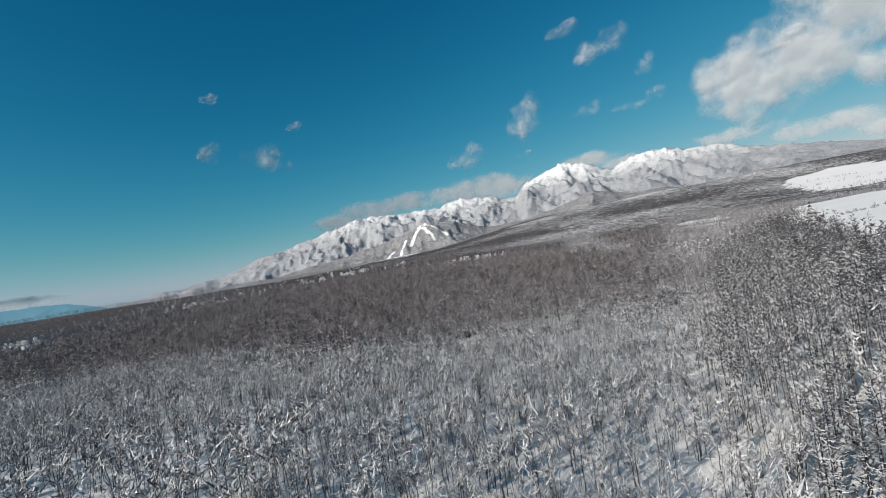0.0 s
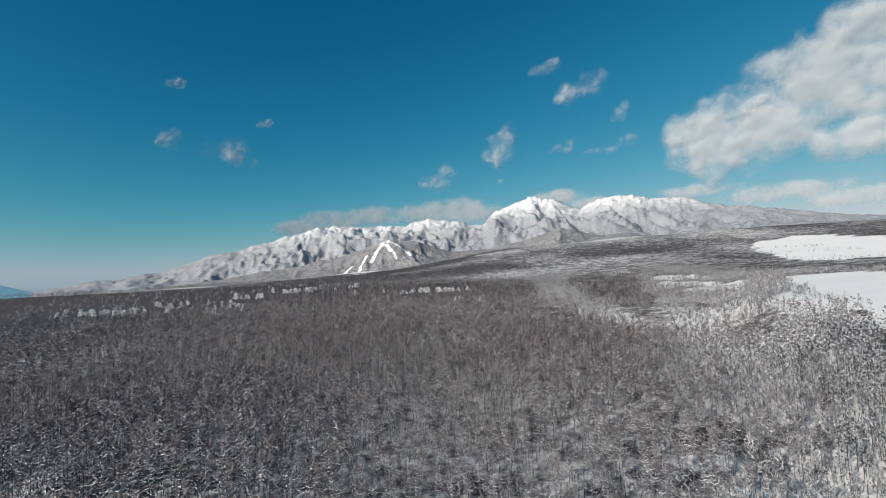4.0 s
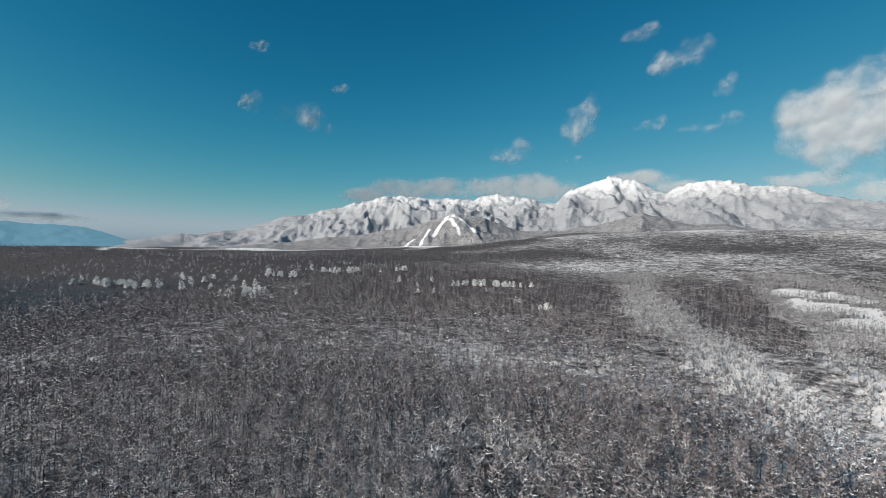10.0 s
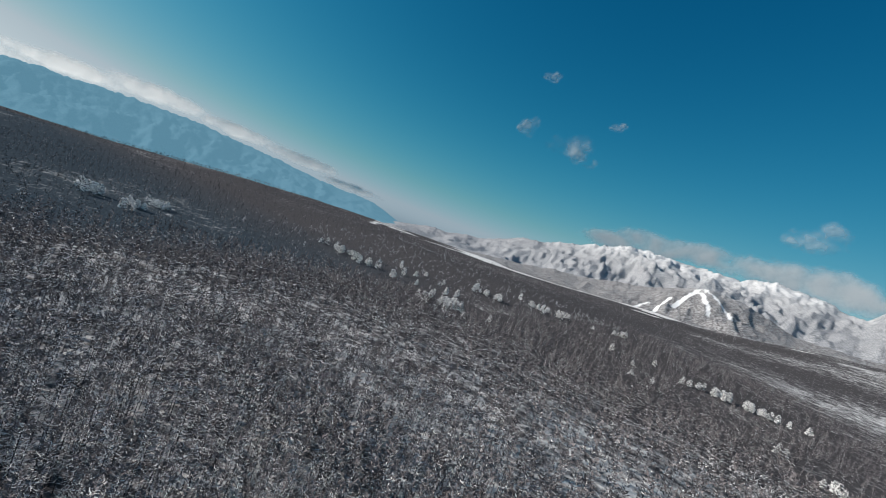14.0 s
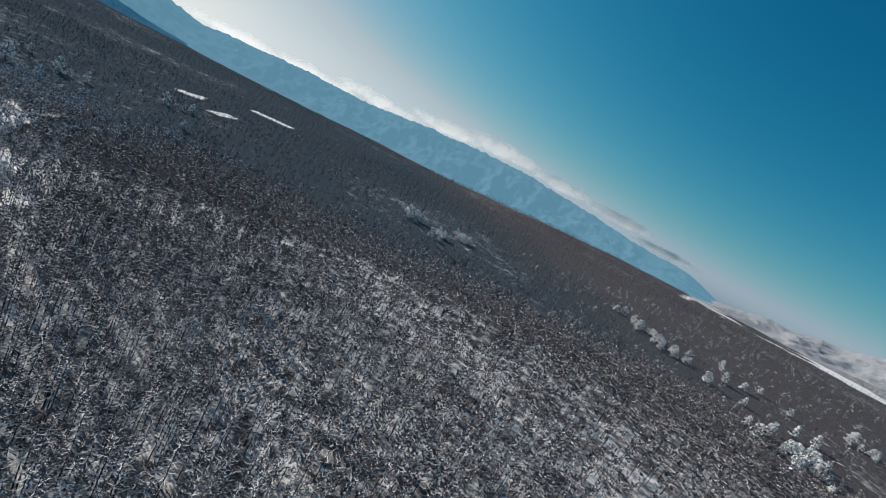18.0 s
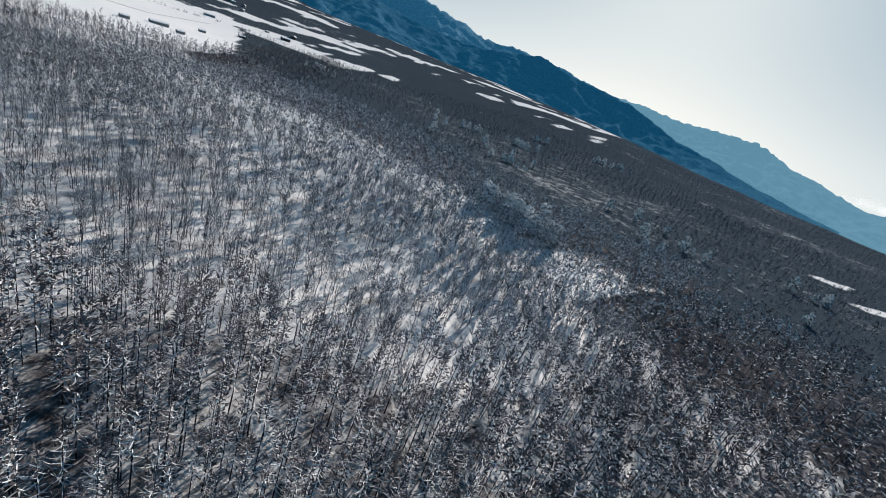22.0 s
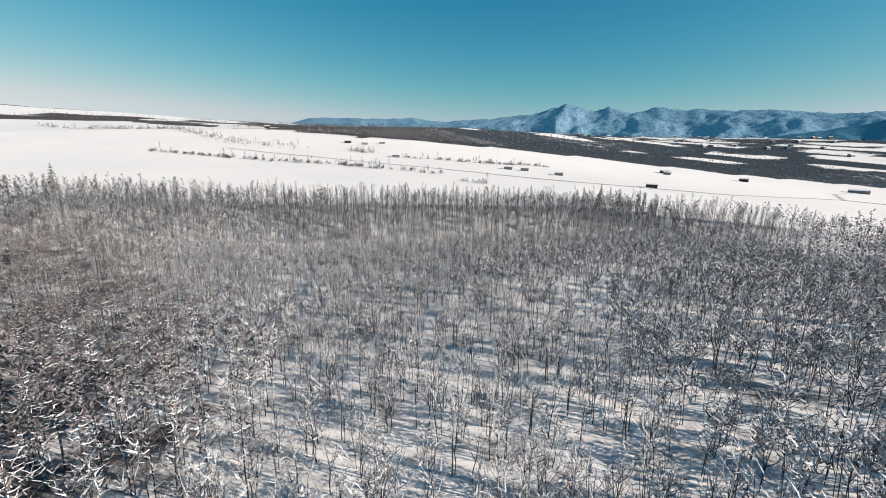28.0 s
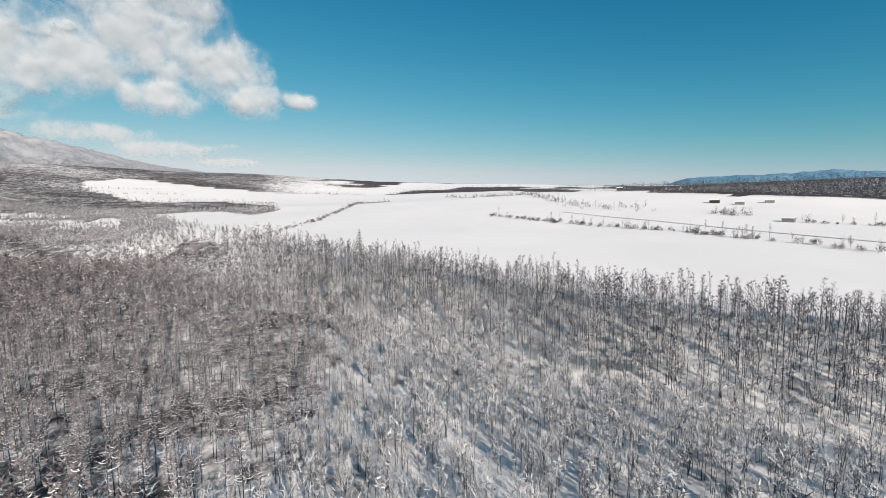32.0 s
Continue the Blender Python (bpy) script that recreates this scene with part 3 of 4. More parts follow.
# ------------------------------------------------------------------ plant templates (vertices, triangles, material number)
class Plant:
    def __init__(self):
        self.v, self.f, self.m = [], [], []

    def stem(self, pts, radii, mat, sides=4):
        base = len(self.v)
        pts = [Vector(p) for p in pts]
        for i, p in enumerate(pts):
            way = (pts[min(i + 1, len(pts) - 1)] - pts[max(i - 1, 0)]).normalized()
            a = way.orthogonal().normalized()
            b = way.cross(a)
            for s in range(sides):
                w = 2 * math.pi * s / sides
                self.v.append(p + (a * math.cos(w) + b * math.sin(w)) * radii[i])
        for i in range(len(pts) - 1):
            for s in range(sides):
                q = [base + i * sides + s, base + i * sides + (s + 1) % sides, base + (i + 1) * sides + (s + 1) % sides, base + (i + 1) * sides + s]
                self.f += [(q[0], q[1], q[2]), (q[0], q[2], q[3])]
                self.m += [mat, mat]

    def blade(self, pts, width, mat, tilt=0.0):
        """A thin bough or twig: a tapering ribbon, widest at its root, rolled by tilt from lying flat."""
        pts = [Vector(p) for p in pts]
        base, n = len(self.v), len(pts)
        for i, p in enumerate(pts[:-1]):
            way = pts[i + 1] - p
            side = way.cross(Vector((0, 0, 1)))
            if side.length < 1e-4:
                side = Vector((1, 0, 0))
            side = side.normalized()
            side = side * math.cos(tilt) + way.normalized().cross(side) * math.sin(tilt)
            side = side * width * (1 - 0.5 * i / max(n - 1, 1)) * 0.5
            self.v += [p - side, p + side]
        self.v.append(pts[-1])
        for i in range(n - 2):
            a = base + 2 * i
            self.f += [(a, a + 1, a + 3), (a, a + 3, a + 2)]
            self.m += [mat, mat]
        a = base + 2 * (n - 2)
        self.f.append((a, a + 1, a + 2))
        self.m.append(mat)

    def arrays(self):
        return np.array([tuple(p) for p in self.v], np.float32), np.array(self.f, np.int32), np.array(self.m, np.int32)

    def data(self, name, mats, keep=None):
        v, f, m = self.arrays()
        if keep is not None:
            sel = np.isin(m, keep)
            f, m = f[sel], m[sel]
            used, inv = np.unique(f, return_inverse=True)
            v, f = v[used], inv.reshape(-1, 3)
        return raw_mesh(name, v, f, mats, m)


def oak(seed, tier=0):
    """Bare broadleaf trees, one to three slender crooked stems of 12 to 16 m that fork into steep limbs: stems and limbs (0), snow-lined twigs (1)."""
    r = random.Random(seed)
    p = Plant()
    stems = (r.choice((1, 2, 2, 3)), r.choice((1, 2, 2)), 1)[tier]
    for stem in range(stems):
        h = r.uniform(12, 16) * (1.0 if stem == 0 else r.uniform(0.7, 0.95))
        foot = Vector((r.uniform(-1, 1), r.uniform(-1, 1), 0)) * (0.7 if stem else 0.2)
        lean = Vector((r.uniform(-0.1, 0.1), r.uniform(-0.1, 0.1), 1)) + (Vector((foot.x, foot.y, 0)) * 0.16 if stem else Vector())
        fork = r.uniform(0.42, 0.58)
        pts = [foot + Vector((0, 0, -0.5))]
        for i in range(1, 4):
            pts.append(foot + lean * (h * fork * i / 3) + Vector((r.uniform(-0.22, 0.22), r.uniform(-0.22, 0.22), 0)))
        tip = foot + lean * h + Vector((r.uniform(-0.8, 0.8), r.uniform(-0.8, 0.8), 0))
        thick = 1.0 if stem == 0 else 0.75
        if tier == 0:
            p.stem(pts + [pts[3].lerp(tip, 0.5) + Vector((r.uniform(-0.3, 0.3), r.uniform(-0.3, 0.3), 0)), tip], [k * thick for k in (0.14, 0.115, 0.095, 0.075, 0.04, 0.012)], 0, 3)
        elif tier == 1:
            p.stem([pts[0], pts[2], tip], [0.12 * thick, 0.085 * thick, 0.015], 0, 3)
        else:
            p.blade([pts[0], tip], 0.24, 0, r.uniform(-1.5, 1.5))
        limbs = [(pts[3], tip), (pts[3].lerp(tip, 0.4), tip)]
        for i in range((9, 5, 0)[tier]):
            u = r.uniform(0.5, 1.0)
            k = min(int(u * 3), 2)
            start = pts[k].lerp(pts[k + 1], u * 3 - k) if i % 3 else pts[3].lerp(tip, r.uniform(0.0, 0.4))
            w = i * 2.4 + r.uniform(-0.5, 0.5)
            reach = r.uniform(1.2, 3.1)
            top = min(h * 0.99, start.z + r.uniform(3.0, 6.5))
            end = Vector((start.x + math.cos(w) * reach, start.y + math.sin(w) * reach, top))
            mid = start.lerp(end, 0.45) + Vector((math.cos(w) * reach * 0.22, math.sin(w) * reach * 0.22, -0.3))
            p.blade([start, mid, end], (0.13, 0.17)[tier], 0 if i % 3 else 1, r.uniform(-1.5, 1.5))
            limbs += [(start.lerp(mid, 0.5), end), (mid, end), (mid, end)]
        for i in range((78 if stems == 1 else 48, 46 if stems == 1 else 30, 22)[tier]):
            if tier < 2:
                a, b = limbs[i % len(limbs)]
                s = a.lerp(b, r.uniform(0.1, 1.0))
            else:
                w = r.uniform(0, 6.28)
                out = r.uniform(0, 2.7)
                s = pts[3] + Vector((math.cos(w) * out, math.sin(w) * out, r.uniform(-1.0, 0.42 * h)))
            w = r.uniform(0, 6.28)
            ln = r.uniform(0.8, 2.2) * (1, 1.15, 1.3)[tier]
            e = s + Vector((math.cos(w) * ln * 0.75, math.sin(w) * ln * 0.75, r.uniform(0.0, 1.0) * ln))
            p.blade([s, e], (0.15, 0.34, 0.72)[tier], 1 if r.random() < 0.88 else 0, r.uniform(-1.5, 1.5))
    return p


def larch(seed, tier=0, snowy=False):
    """Bare larch, 15 to 20 m: straight trunk (0), snowy boughs that sag and turn up at their ends (1), brown twig haze round the top (2)."""
    r = random.Random(seed)
    p = Plant()
    h = r.uniform(15, 20)
    dx, dy = r.uniform(-0.25, 0.25), r.uniform(-0.25, 0.25)
    low = r.uniform(0.16, 0.34)
    if tier == 0:
        p.stem([(0, 0, -0.5), (dx, dy, h * 0.5), (dx * 0.6, dy * 0.6, h)], [0.15, 0.1, 0.015], 0, 4)
    elif tier == 1:
        p.stem([(0, 0, -0.5), (dx, dy, h)], [0.14, 0.02], 0, 3)
    else:
        p.blade([(0, 0, -0.5), (dx, dy, h)], 0.26, 0, r.uniform(-1.5, 1.5))
    boughs, twigs = (38, 22, 7)[tier], (92, 52, 21)[tier]
    if snowy:
        boughs, twigs = int(boughs * 1.5) + 2, int(twigs * 0.55)
    width = (0.14, 0.22, 0.46)[tier] * (0.85 if snowy else 1.0)
    spread = lambda u: 0.35 + 2.7 * (max(1 - u, 0) / (1 - low)) ** 0.75
    top_of_snow = 0.95 if snowy else 0.86
    for i in range(boughs):
        u = low + (top_of_snow - low) * ((i + r.random()) / boughs) ** 1.1
        w = i * 2.4 + r.uniform(-0.6, 0.6)
        ln = spread(u) * r.uniform(0.75, 1.25)
        s = Vector((dx * u, dy * u, u * h))
        e = s + Vector((math.cos(w) * ln, math.sin(w) * ln, r.uniform(0.05, 0.35) * ln))
        m = s.lerp(e, 0.5) - Vector((0, 0, r.uniform(0.1, 0.22) * ln))
        p.blade([s, m, e] if tier < 2 else [s, e], width, 1, r.uniform(-0.8, 0.8))
    start = low if snowy else low + 0.22
    for i in range(twigs):
        u = start + (1 - start) * ((i + r.random()) / twigs) ** 0.8
        w = r.uniform(0, 6.28)
        reach = spread(u)
        k = r.uniform(0.02, 0.9)
        s = Vector((math.cos(w) * reach * k, math.sin(w) * reach * k, u * h + r.uniform(-0.5, 0.3)))
        w += r.uniform(-0.9, 0.9)
        ln = r.uniform(0.7, 1.5) * (1, 1.15, 1.4)[tier]
        e = s + Vector((math.cos(w) * ln * 0.7, math.sin(w) * ln * 0.7, r.uniform(0.0, 0.9) * ln))
        p.blade([s, e], (0.26, 0.48, 0.95)[tier], 2, r.uniform(-1.5, 1.5))
    return p


def conifer(seed, tiers=11, spikes=9):
    """Snow-laden evergreen, 11 to 15 m: trunk (0), tiers of hanging boughs (1)."""
    r = random.Random(seed)
    p = Plant()
    h = r.uniform(11, 15)
    p.stem([(0, 0, -0.5), (0, 0, h * 0.6), (0, 0, h)], [0.2, 0.12, 0.02], 0, 5)
    for t in range(tiers):
        u = 0.1 + 0.88 * t / (tiers - 1)
        z = u * h
        rad = 2.9 * (1 - u) ** 0.8 + 0.3
        for s in range(spikes if u < 0.8 else 5):
            w = 6.283 * (s + r.uniform(-0.3, 0.3)) / spikes * (1 if u < 0.8 else 1.8) + t
            ln = rad * r.uniform(0.7, 1.15)
            out = Vector((math.cos(w), math.sin(w), 0))
            side = Vector((-math.sin(w), math.cos(w), 0))
            b = len(p.v)
            p.v += [out * 0.1 + Vector((0, 0, z + 0.5)), out * ln * 0.6 + side * ln * 0.3 + Vector((0, 0, z - 0.05 * ln)), out * ln + Vector((0, 0, z - 0.38 * ln)),
                    out * ln * 0.6 - side * ln * 0.3 + Vector((0, 0, z - 0.05 * ln)), out * ln * 0.55 + Vector((0, 0, z + 0.22))]
            p.f += [(b, b + 1, b + 4), (b + 1, b + 2, b + 4), (b + 2, b + 3, b + 4), (b + 3, b, b + 4)]
            p.m += [1] * 4
    return p


def pine(seed):
    """Broad pine, 7 to 11 m, its crown of ragged clumps bowed down by snow: trunk (0), needles (1)."""
    r = random.Random(seed)
    p = Plant()
    h = r.uniform(7, 11)
    p.stem([(0, 0, -0.5), (r.uniform(-0.3, 0.3), r.uniform(-0.3, 0.3), h * 0.8)], [0.2, 0.06], 0, 4)
    for c in range(13):
        u = 0.22 + 0.78 * (c + r.random() * 0.8) / 13
        reach = (0.5 + 2.1 * (1 - u) ** 0.6) * r.uniform(0.4, 1.0) if c < 12 else 0.0
        w = c * 2.4 + r.uniform(-0.5, 0.5)
        mid = Vector((math.cos(w) * reach, math.sin(w) * reach, u * h - 0.5))
        size = r.uniform(0.75, 1.25) * (1.15 - 0.35 * u)
        for _ in range(17):
            out = Vector((r.gauss(0, 1), r.gauss(0, 1), r.gauss(0.25, 0.8))).normalized()
            at_ = mid + Vector((out.x * size * 1.25, out.y * size * 1.25, out.z * size * 0.7 - 0.25 * size * (out.x ** 2 + out.y ** 2)))
            face = (out + Vector((r.gauss(0, 0.35), r.gauss(0, 0.35), r.gauss(0, 0.35)))).normalized()
            a = face.orthogonal().normalized()
            b = face.cross(a)
            turn, k = r.uniform(0, 6.28), len(p.v)
            for s in range(3):
                g = turn + s * 2.094 + r.uniform(-0.5, 0.5)
                p.v.append(at_ + (a * math.cos(g) + b * math.sin(g)) * size * r.uniform(0.45, 0.8))
            p.f.append((k, k + 1, k + 2))
            p.m.append(1)
    return p


def shrub(seed, twigs=14, width=0.34):
    """Bare bush, 2 to 4 m, of many stems."""
    r = random.Random(seed)
    p = Plant()
    h = r.uniform(2.0, 4.0)
    for i in range(twigs):
        w, s = r.uniform(0, 6.28), r.uniform(0.2, 1.1)
        e = Vector((math.cos(w) * h * 0.55 * s, math.sin(w) * h * 0.55 * s, h * r.uniform(0.5, 1.0)))
        b = Vector((math.cos(w) * 0.25, math.sin(w) * 0.25, -0.2))
        p.blade([b, e], width, 0, r.uniform(-1.5, 1.5))
    return p


def bush(seed, twigs=110):
    """Rounded bare bush, 2 to 3.5 m, its fine twigs thick with rime."""
    r = random.Random(seed)
    p = Plant()
    h, wide = r.uniform(2.0, 3.5), r.uniform(1.3, 2.2)
    for i in range(5):
        w = i * 1.3 + r.uniform(-0.4, 0.4)
        p.blade([(0, 0, -0.2), (math.cos(w) * wide * 0.5, math.sin(w) * wide * 0.5, h * 0.7)], 0.12, 0, r.uniform(-1.5, 1.5))
    for i in range(twigs):
        out = Vector((r.gauss(0, 1), r.gauss(0, 1), abs(r.gauss(0, 0.9)))).normalized()
        k = r.uniform(0.35, 0.8)
        s = Vector((out.x * wide * k, out.y * wide * k, 0.25 + out.z * (h - 0.3) * k))
        e = s + Vector((out.x * 0.5 + r.gauss(0, 0.22), out.y * 0.5 + r.gauss(0, 0.22), out.z * 0.5 + r.uniform(0.0, 0.4)))
        p.blade([s, e], 0.16, 0, r.uniform(-1.5, 1.5))
    return p


def scatter(name, label, category, templates, mats, x, y, scale, seed):
    """One joined mesh of many plants of a kind."""
    rg = np.random.default_rng(seed)
    z = land(x, y)
    pick = rg.integers(0, len(templates), len(x))
    turn = rg.uniform(0, 2 * np.pi, len(x))
    V, F, Mi, off = [], [], [], 0
    for t, (v, f, m) in enumerate(w.arrays() for w in templates):
        ids = np.nonzero(pick == t)[0]
        if not len(ids):
            continue
        c, s = np.cos(turn[ids])[:, None], np.sin(turn[ids])[:, None]
        k = scale[ids][:, None]
        vx = (v[None, :, 0] * c - v[None, :, 1] * s) * k + x[ids][:, None]
        vy = (v[None, :, 0] * s + v[None, :, 1] * c) * k + y[ids][:, None]
        vz = v[None, :, 2] * k + z[ids][:, None]
        V.append(np.stack([vx, vy, vz], -1).reshape(-1, 3))
        F.append((f[None] + (np.arange(len(ids)) * len(v))[:, None, None] + off).reshape(-1, 3))
        Mi.append(np.tile(m, len(ids)))
        off += len(ids) * len(v)
    if not V:
        return None
    me = raw_mesh(name, np.concatenate(V), np.concatenate(F), mats, np.concatenate(Mi))
    return tagged(new(name, me), label, category, kind="stuff")


def jittered(x0, x1, y0, y1, gap, seed):
    rg = np.random.default_rng(seed)
    x, y = np.meshgrid(np.arange(x0, x1, gap), np.arange(y0, y1, gap))
    x = x.ravel() + rg.uniform(-0.48, 0.48, x.size) * gap
    y = y.ravel() + rg.uniform(-0.48, 0.48, y.size) * gap
    return x, y


# centre line of the flight's ground track, for sorting near from far
TRACK = [(0, 0), (16, 139), (25, 200), (21, 257), (-15, 312), (-64, 332), (-110, 320), (-142, 290), (-156, 240), (-156, 218), (-130, 160), (-85, 124), (-64, 116)]


def track_distance(x, y, line=TRACK):
    d = np.full(np.shape(x), 1e9)
    for (ax, ay), (bx, by) in zip(line, line[1:]):
        ux, uy = bx - ax, by - ay
        t = np.clip(((x - ax) * ux + (y - ay) * uy) / (ux * ux + uy * uy), 0, 1)
        d = np.minimum(d, np.hypot(x - ax - t * ux, y - ay - t * uy))
    return d


OAK_MATS, LARCH_MATS = [MAT["oak_bark"], MAT["oak_twig"]], [MAT["larch_bark"], MAT["larch_bough"], MAT["larch_twig"]]
oak_near, oak_mid, oak_far = [[oak(20 * t + s, t) for s in range(8)] for t in range(3)]
larch_near, larch_mid, larch_far = [[larch(100 + 20 * t + s, t) for s in range(8)] for t in range(3)]
snow_near, snow_mid, snow_far = [[larch(400 + 20 * t + s, t, True) for s in range(6)] for t in range(3)]
SNOW_LARCH_MATS = [MAT["larch_bark"], MAT["snow_twig"], MAT["larch_twig"]]
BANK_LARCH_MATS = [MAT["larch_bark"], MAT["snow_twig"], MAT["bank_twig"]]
pines = [pine(260 + s) for s in range(6)]
conifers = [conifer(200 + s) for s in range(5)]
low_shrubs = [shrub(360 + s, 10, 0.6) for s in range(6)]
sapling_trees = [oak(340 + s, 1) for s in range(6)]


def plant_thing(name, template, mats, keys, label, category, group):
    root = tagged(new(name), label, category, group)
    for part_name, keep in keys:
        part(part_name, template.data(part_name, mats, keep), root)
    return root


# ------------------------------------------------------------------ the woods
def stand(x, y):
    """Height of the stand: old trees in the west, young ones by the fields."""
    x, y = np.asarray(x), np.asarray(y)
    young = 0.40 * np.clip((x + 120) / 130, 0, 1) * np.clip((330 - y) / 130, 0, 1)
    low = 0.30 * np.clip((x - 100) / 70, 0, 1) * np.clip((y - 270) / 60, 0, 1)
    return 1.0 - np.maximum(young, low) - 0.2 * np.clip((y - 500) / 300, 0, 1) * (low < 0.3)


x, y = jittered(-560, 560, -330, 1000, 4.5, 11)
x2, y2 = jittered(-160, 180, -80, 400, 4.6, 12)
thin = np.random.default_rng(79).random(len(x2)) < np.clip((x2 + 160) / 120, 0, 1)
x3, y3 = jittered(-420, -110, -140, 330, 8, 14)
x4, y4 = jittered(-220, 200, -280, 260, 4.2, 15)
bank = bank_distance(x4, y4)
bank = (bank > -34) & (bank < 0)
x, y = np.concatenate([x, x2[thin], x3, x4[bank]]), np.concatenate([y, y2[thin], y3, y4[bank]])
d = track_distance(x, y)
blur = np.random.default_rng(78)
field, lar = is_field(x, y), is_larch(x + blur.normal(0, 9, len(x)), y + blur.normal(0, 9, len(x)))
pale = pale_patch(x, y)
rg = np.random.default_rng(77)
die = rg.random(len(x))
size = rg.uniform(0.8, 1.15, len(x)) * stand(x, y)
near_bank = bank_distance(x, y)
size = np.where((near_bank > -36) & (y < 240), rg.uniform(0.5, 0.78, len(x)), size)
is_l = lar & ~field & ((pale < 0.72) | (die < 0.3))
mixed = ~lar & ~field & (x > 62 + 90 * (fbm(x, y, 55, 3, 73) - 0.5)) & (y > 40)
belt = ~lar & ~field & (near_bank > -36 + 14 * (fbm(x, y, 30, 2, 71) - 0.5)) & (y < 240) & (y > -300)
is_l = is_l | (mixed & (die > 0.62)) | (belt & (die > 0.25))
mixed = mixed | belt
shrubby = (heath(x, y) > rg.random(len(x))) | (~lar & (y > 250) & (heath_line(x, y) > -75) & (rg.random(len(x)) < 0.75))
is_o = ~is_l & ~field & ~shrubby & (die < np.where((x < -40) & (x > -235) & (y < 260), 0.58, 0.88))
keep_l = is_l & ((die < np.where(d < 170, 0.92, 0.75)) | mixed) & ~by_pines(x, y)
# things of their own: the trees that the flight passes nearest
order = np.argsort(d)
for kind, mask, tmpl, mats, keys, label, category in (
        ("oak_tree", is_o, oak_near, OAK_MATS, (("trunk", [0]), ("crown", [1])), "bare dark broadleaf tree with snow along its twigs", "tree"),
        ("larch_tree", keep_l, larch_near, LARCH_MATS, (("trunk", [0]), ("crown", [1, 2])), "tall bare larch with snowy boughs and brown twigs", "tree")):
    ids = [i for i in order[:6000] if mask[i]][:300]
    first = [plant_thing(kind, t, mats, keys, label, category, "trees of the wood") for t in tmpl]
    for n, i in enumerate(ids):
        m = pose(x[i], y[i], float(land(x[i], y[i])), 0, 0, die[i] * 360) @ Matrix.Scale(size[i], 4)
        if n < len(first):
            first[n].matrix_basis = m
        else:
            src = first[n % len(first)]
            twin = copy_thing(src, Matrix())
            twin.matrix_basis = m
    mask[ids] = False
in_snow, in_belt = keep_l & mixed & ~belt, keep_l & belt
for nm, label, mask, near, mid, far, mats, kind in (
        ("snowy_larch_wood", "larches with heavy snow along all their boughs", in_snow, snow_near, snow_mid, snow_far, SNOW_LARCH_MATS, 3),
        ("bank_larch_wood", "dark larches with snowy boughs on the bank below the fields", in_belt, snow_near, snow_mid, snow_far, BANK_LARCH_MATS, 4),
        ("oak_wood", "bare broadleaf wood with snow on its twigs", is_o, oak_near, oak_mid, oak_far, OAK_MATS, 1),
        ("larch_wood", "dense bare larch wood with brown tops and snowy boughs", keep_l & ~mixed, larch_near, larch_mid, larch_far, LARCH_MATS, 2)):
    for tier, (lo, hi, tm) in enumerate(((0, 60 if kind == 4 else 34, near), (60 if kind == 4 else 34, 125, mid), (125, 1e9, far))):
        sel = mask & (d >= lo) & (d < hi)
        if tier == 2:
            sel &= (die < np.where((d < 200) | (x > 110), 0.8, np.where(d < 320, 0.6, 0.26))) if kind == 1 else ((die < np.where(d < 330, 0.46, 0.3)) | mixed)
        scatter(nm, label, "woods", tm, mats, x[sel], y[sel], size[sel] * (0.9 if kind == 1 else 1.0), 50 + tier + 10 * kind)

# young trees and saplings between the stems
bx, by = jittered(-130, 190, -80, 360, 4.2, 19)
sel = ~is_field(bx, by) & ~inside(bx, by, LARCH) & (track_distance(bx, by) < 120) & (rg.random(len(bx)) < np.where(bx < -40, 0.22, 0.5))
scatter("saplings", "snowy saplings and brush under the broadleaf trees", "shrub", sapling_trees, OAK_MATS, bx[sel], by[sel], rg.uniform(0.4, 0.72, int(sel.sum())), 94)

bx, by = jittered(100, 620, 240, 1000, 6.2, 29)
sel = ~is_field(bx, by) & ~is_larch(bx, by) & (rg.random(len(bx)) < 0.8)
scatter("far_brush", "snowy brush in the low wood", "shrub", low_shrubs, [MAT["oak_twig"]], bx[sel], by[sel], rg.uniform(0.8, 1.6, int(sel.sum())), 97)

# the far woods
x, y = jittered(-1700, 1700, -1500, 2300, 17, 13)
d = track_distance(x, y)
rr = np.hypot(x - CX, y - CY)
sel = ((abs(x) > 560) | (y > 1000) | (y < -330)) & (woods(x, y) > 0.5) & (rr < 2000) & (heath(x, y) < 0.5) & (rg.random(len(x)) < np.clip(1.5 - rr / 1500, 0.25, 1))
lar = is_larch(x, y)
scatter("far_larch_wood", "far bare larch wood", "woods", larch_far, LARCH_MATS, x[sel & lar], y[sel & lar], rg.uniform(0.45, 0.65, int((sel & lar).sum())), 91)
scatter("far_wood", "far bare broadleaf wood", "woods", oak_far, [MAT["oak_bark"], MAT["shrub"]], x[sel & ~lar], y[sel & ~lar], rg.uniform(0.45, 0.75, int((sel & ~lar).sum())), 92)
# shrubland in the west
x, y = jittered(-900, -220, -620, 760, 7.4, 17)
sel = (rg.random(len(x)) < 0.35 + 0.75 * fbm(x, y, 60, 3, 31)) & (heath(x, y) > rg.random(len(x)) * 0.8 + 0.05) & ~is_field(x, y) & ~is_larch(x, y)
size = rg.uniform(0.3, 0.6, int(sel.sum())) * (0.7 + 0.7 * fbm(x[sel], y[sel], 90, 2, 33))
scatter("scrub_wood", "low dark scrub wood on the slope with snow between", "woods", oak_far, [MAT["oak_bark"], MAT["shrub"]], x[sel], y[sel], size, 93)

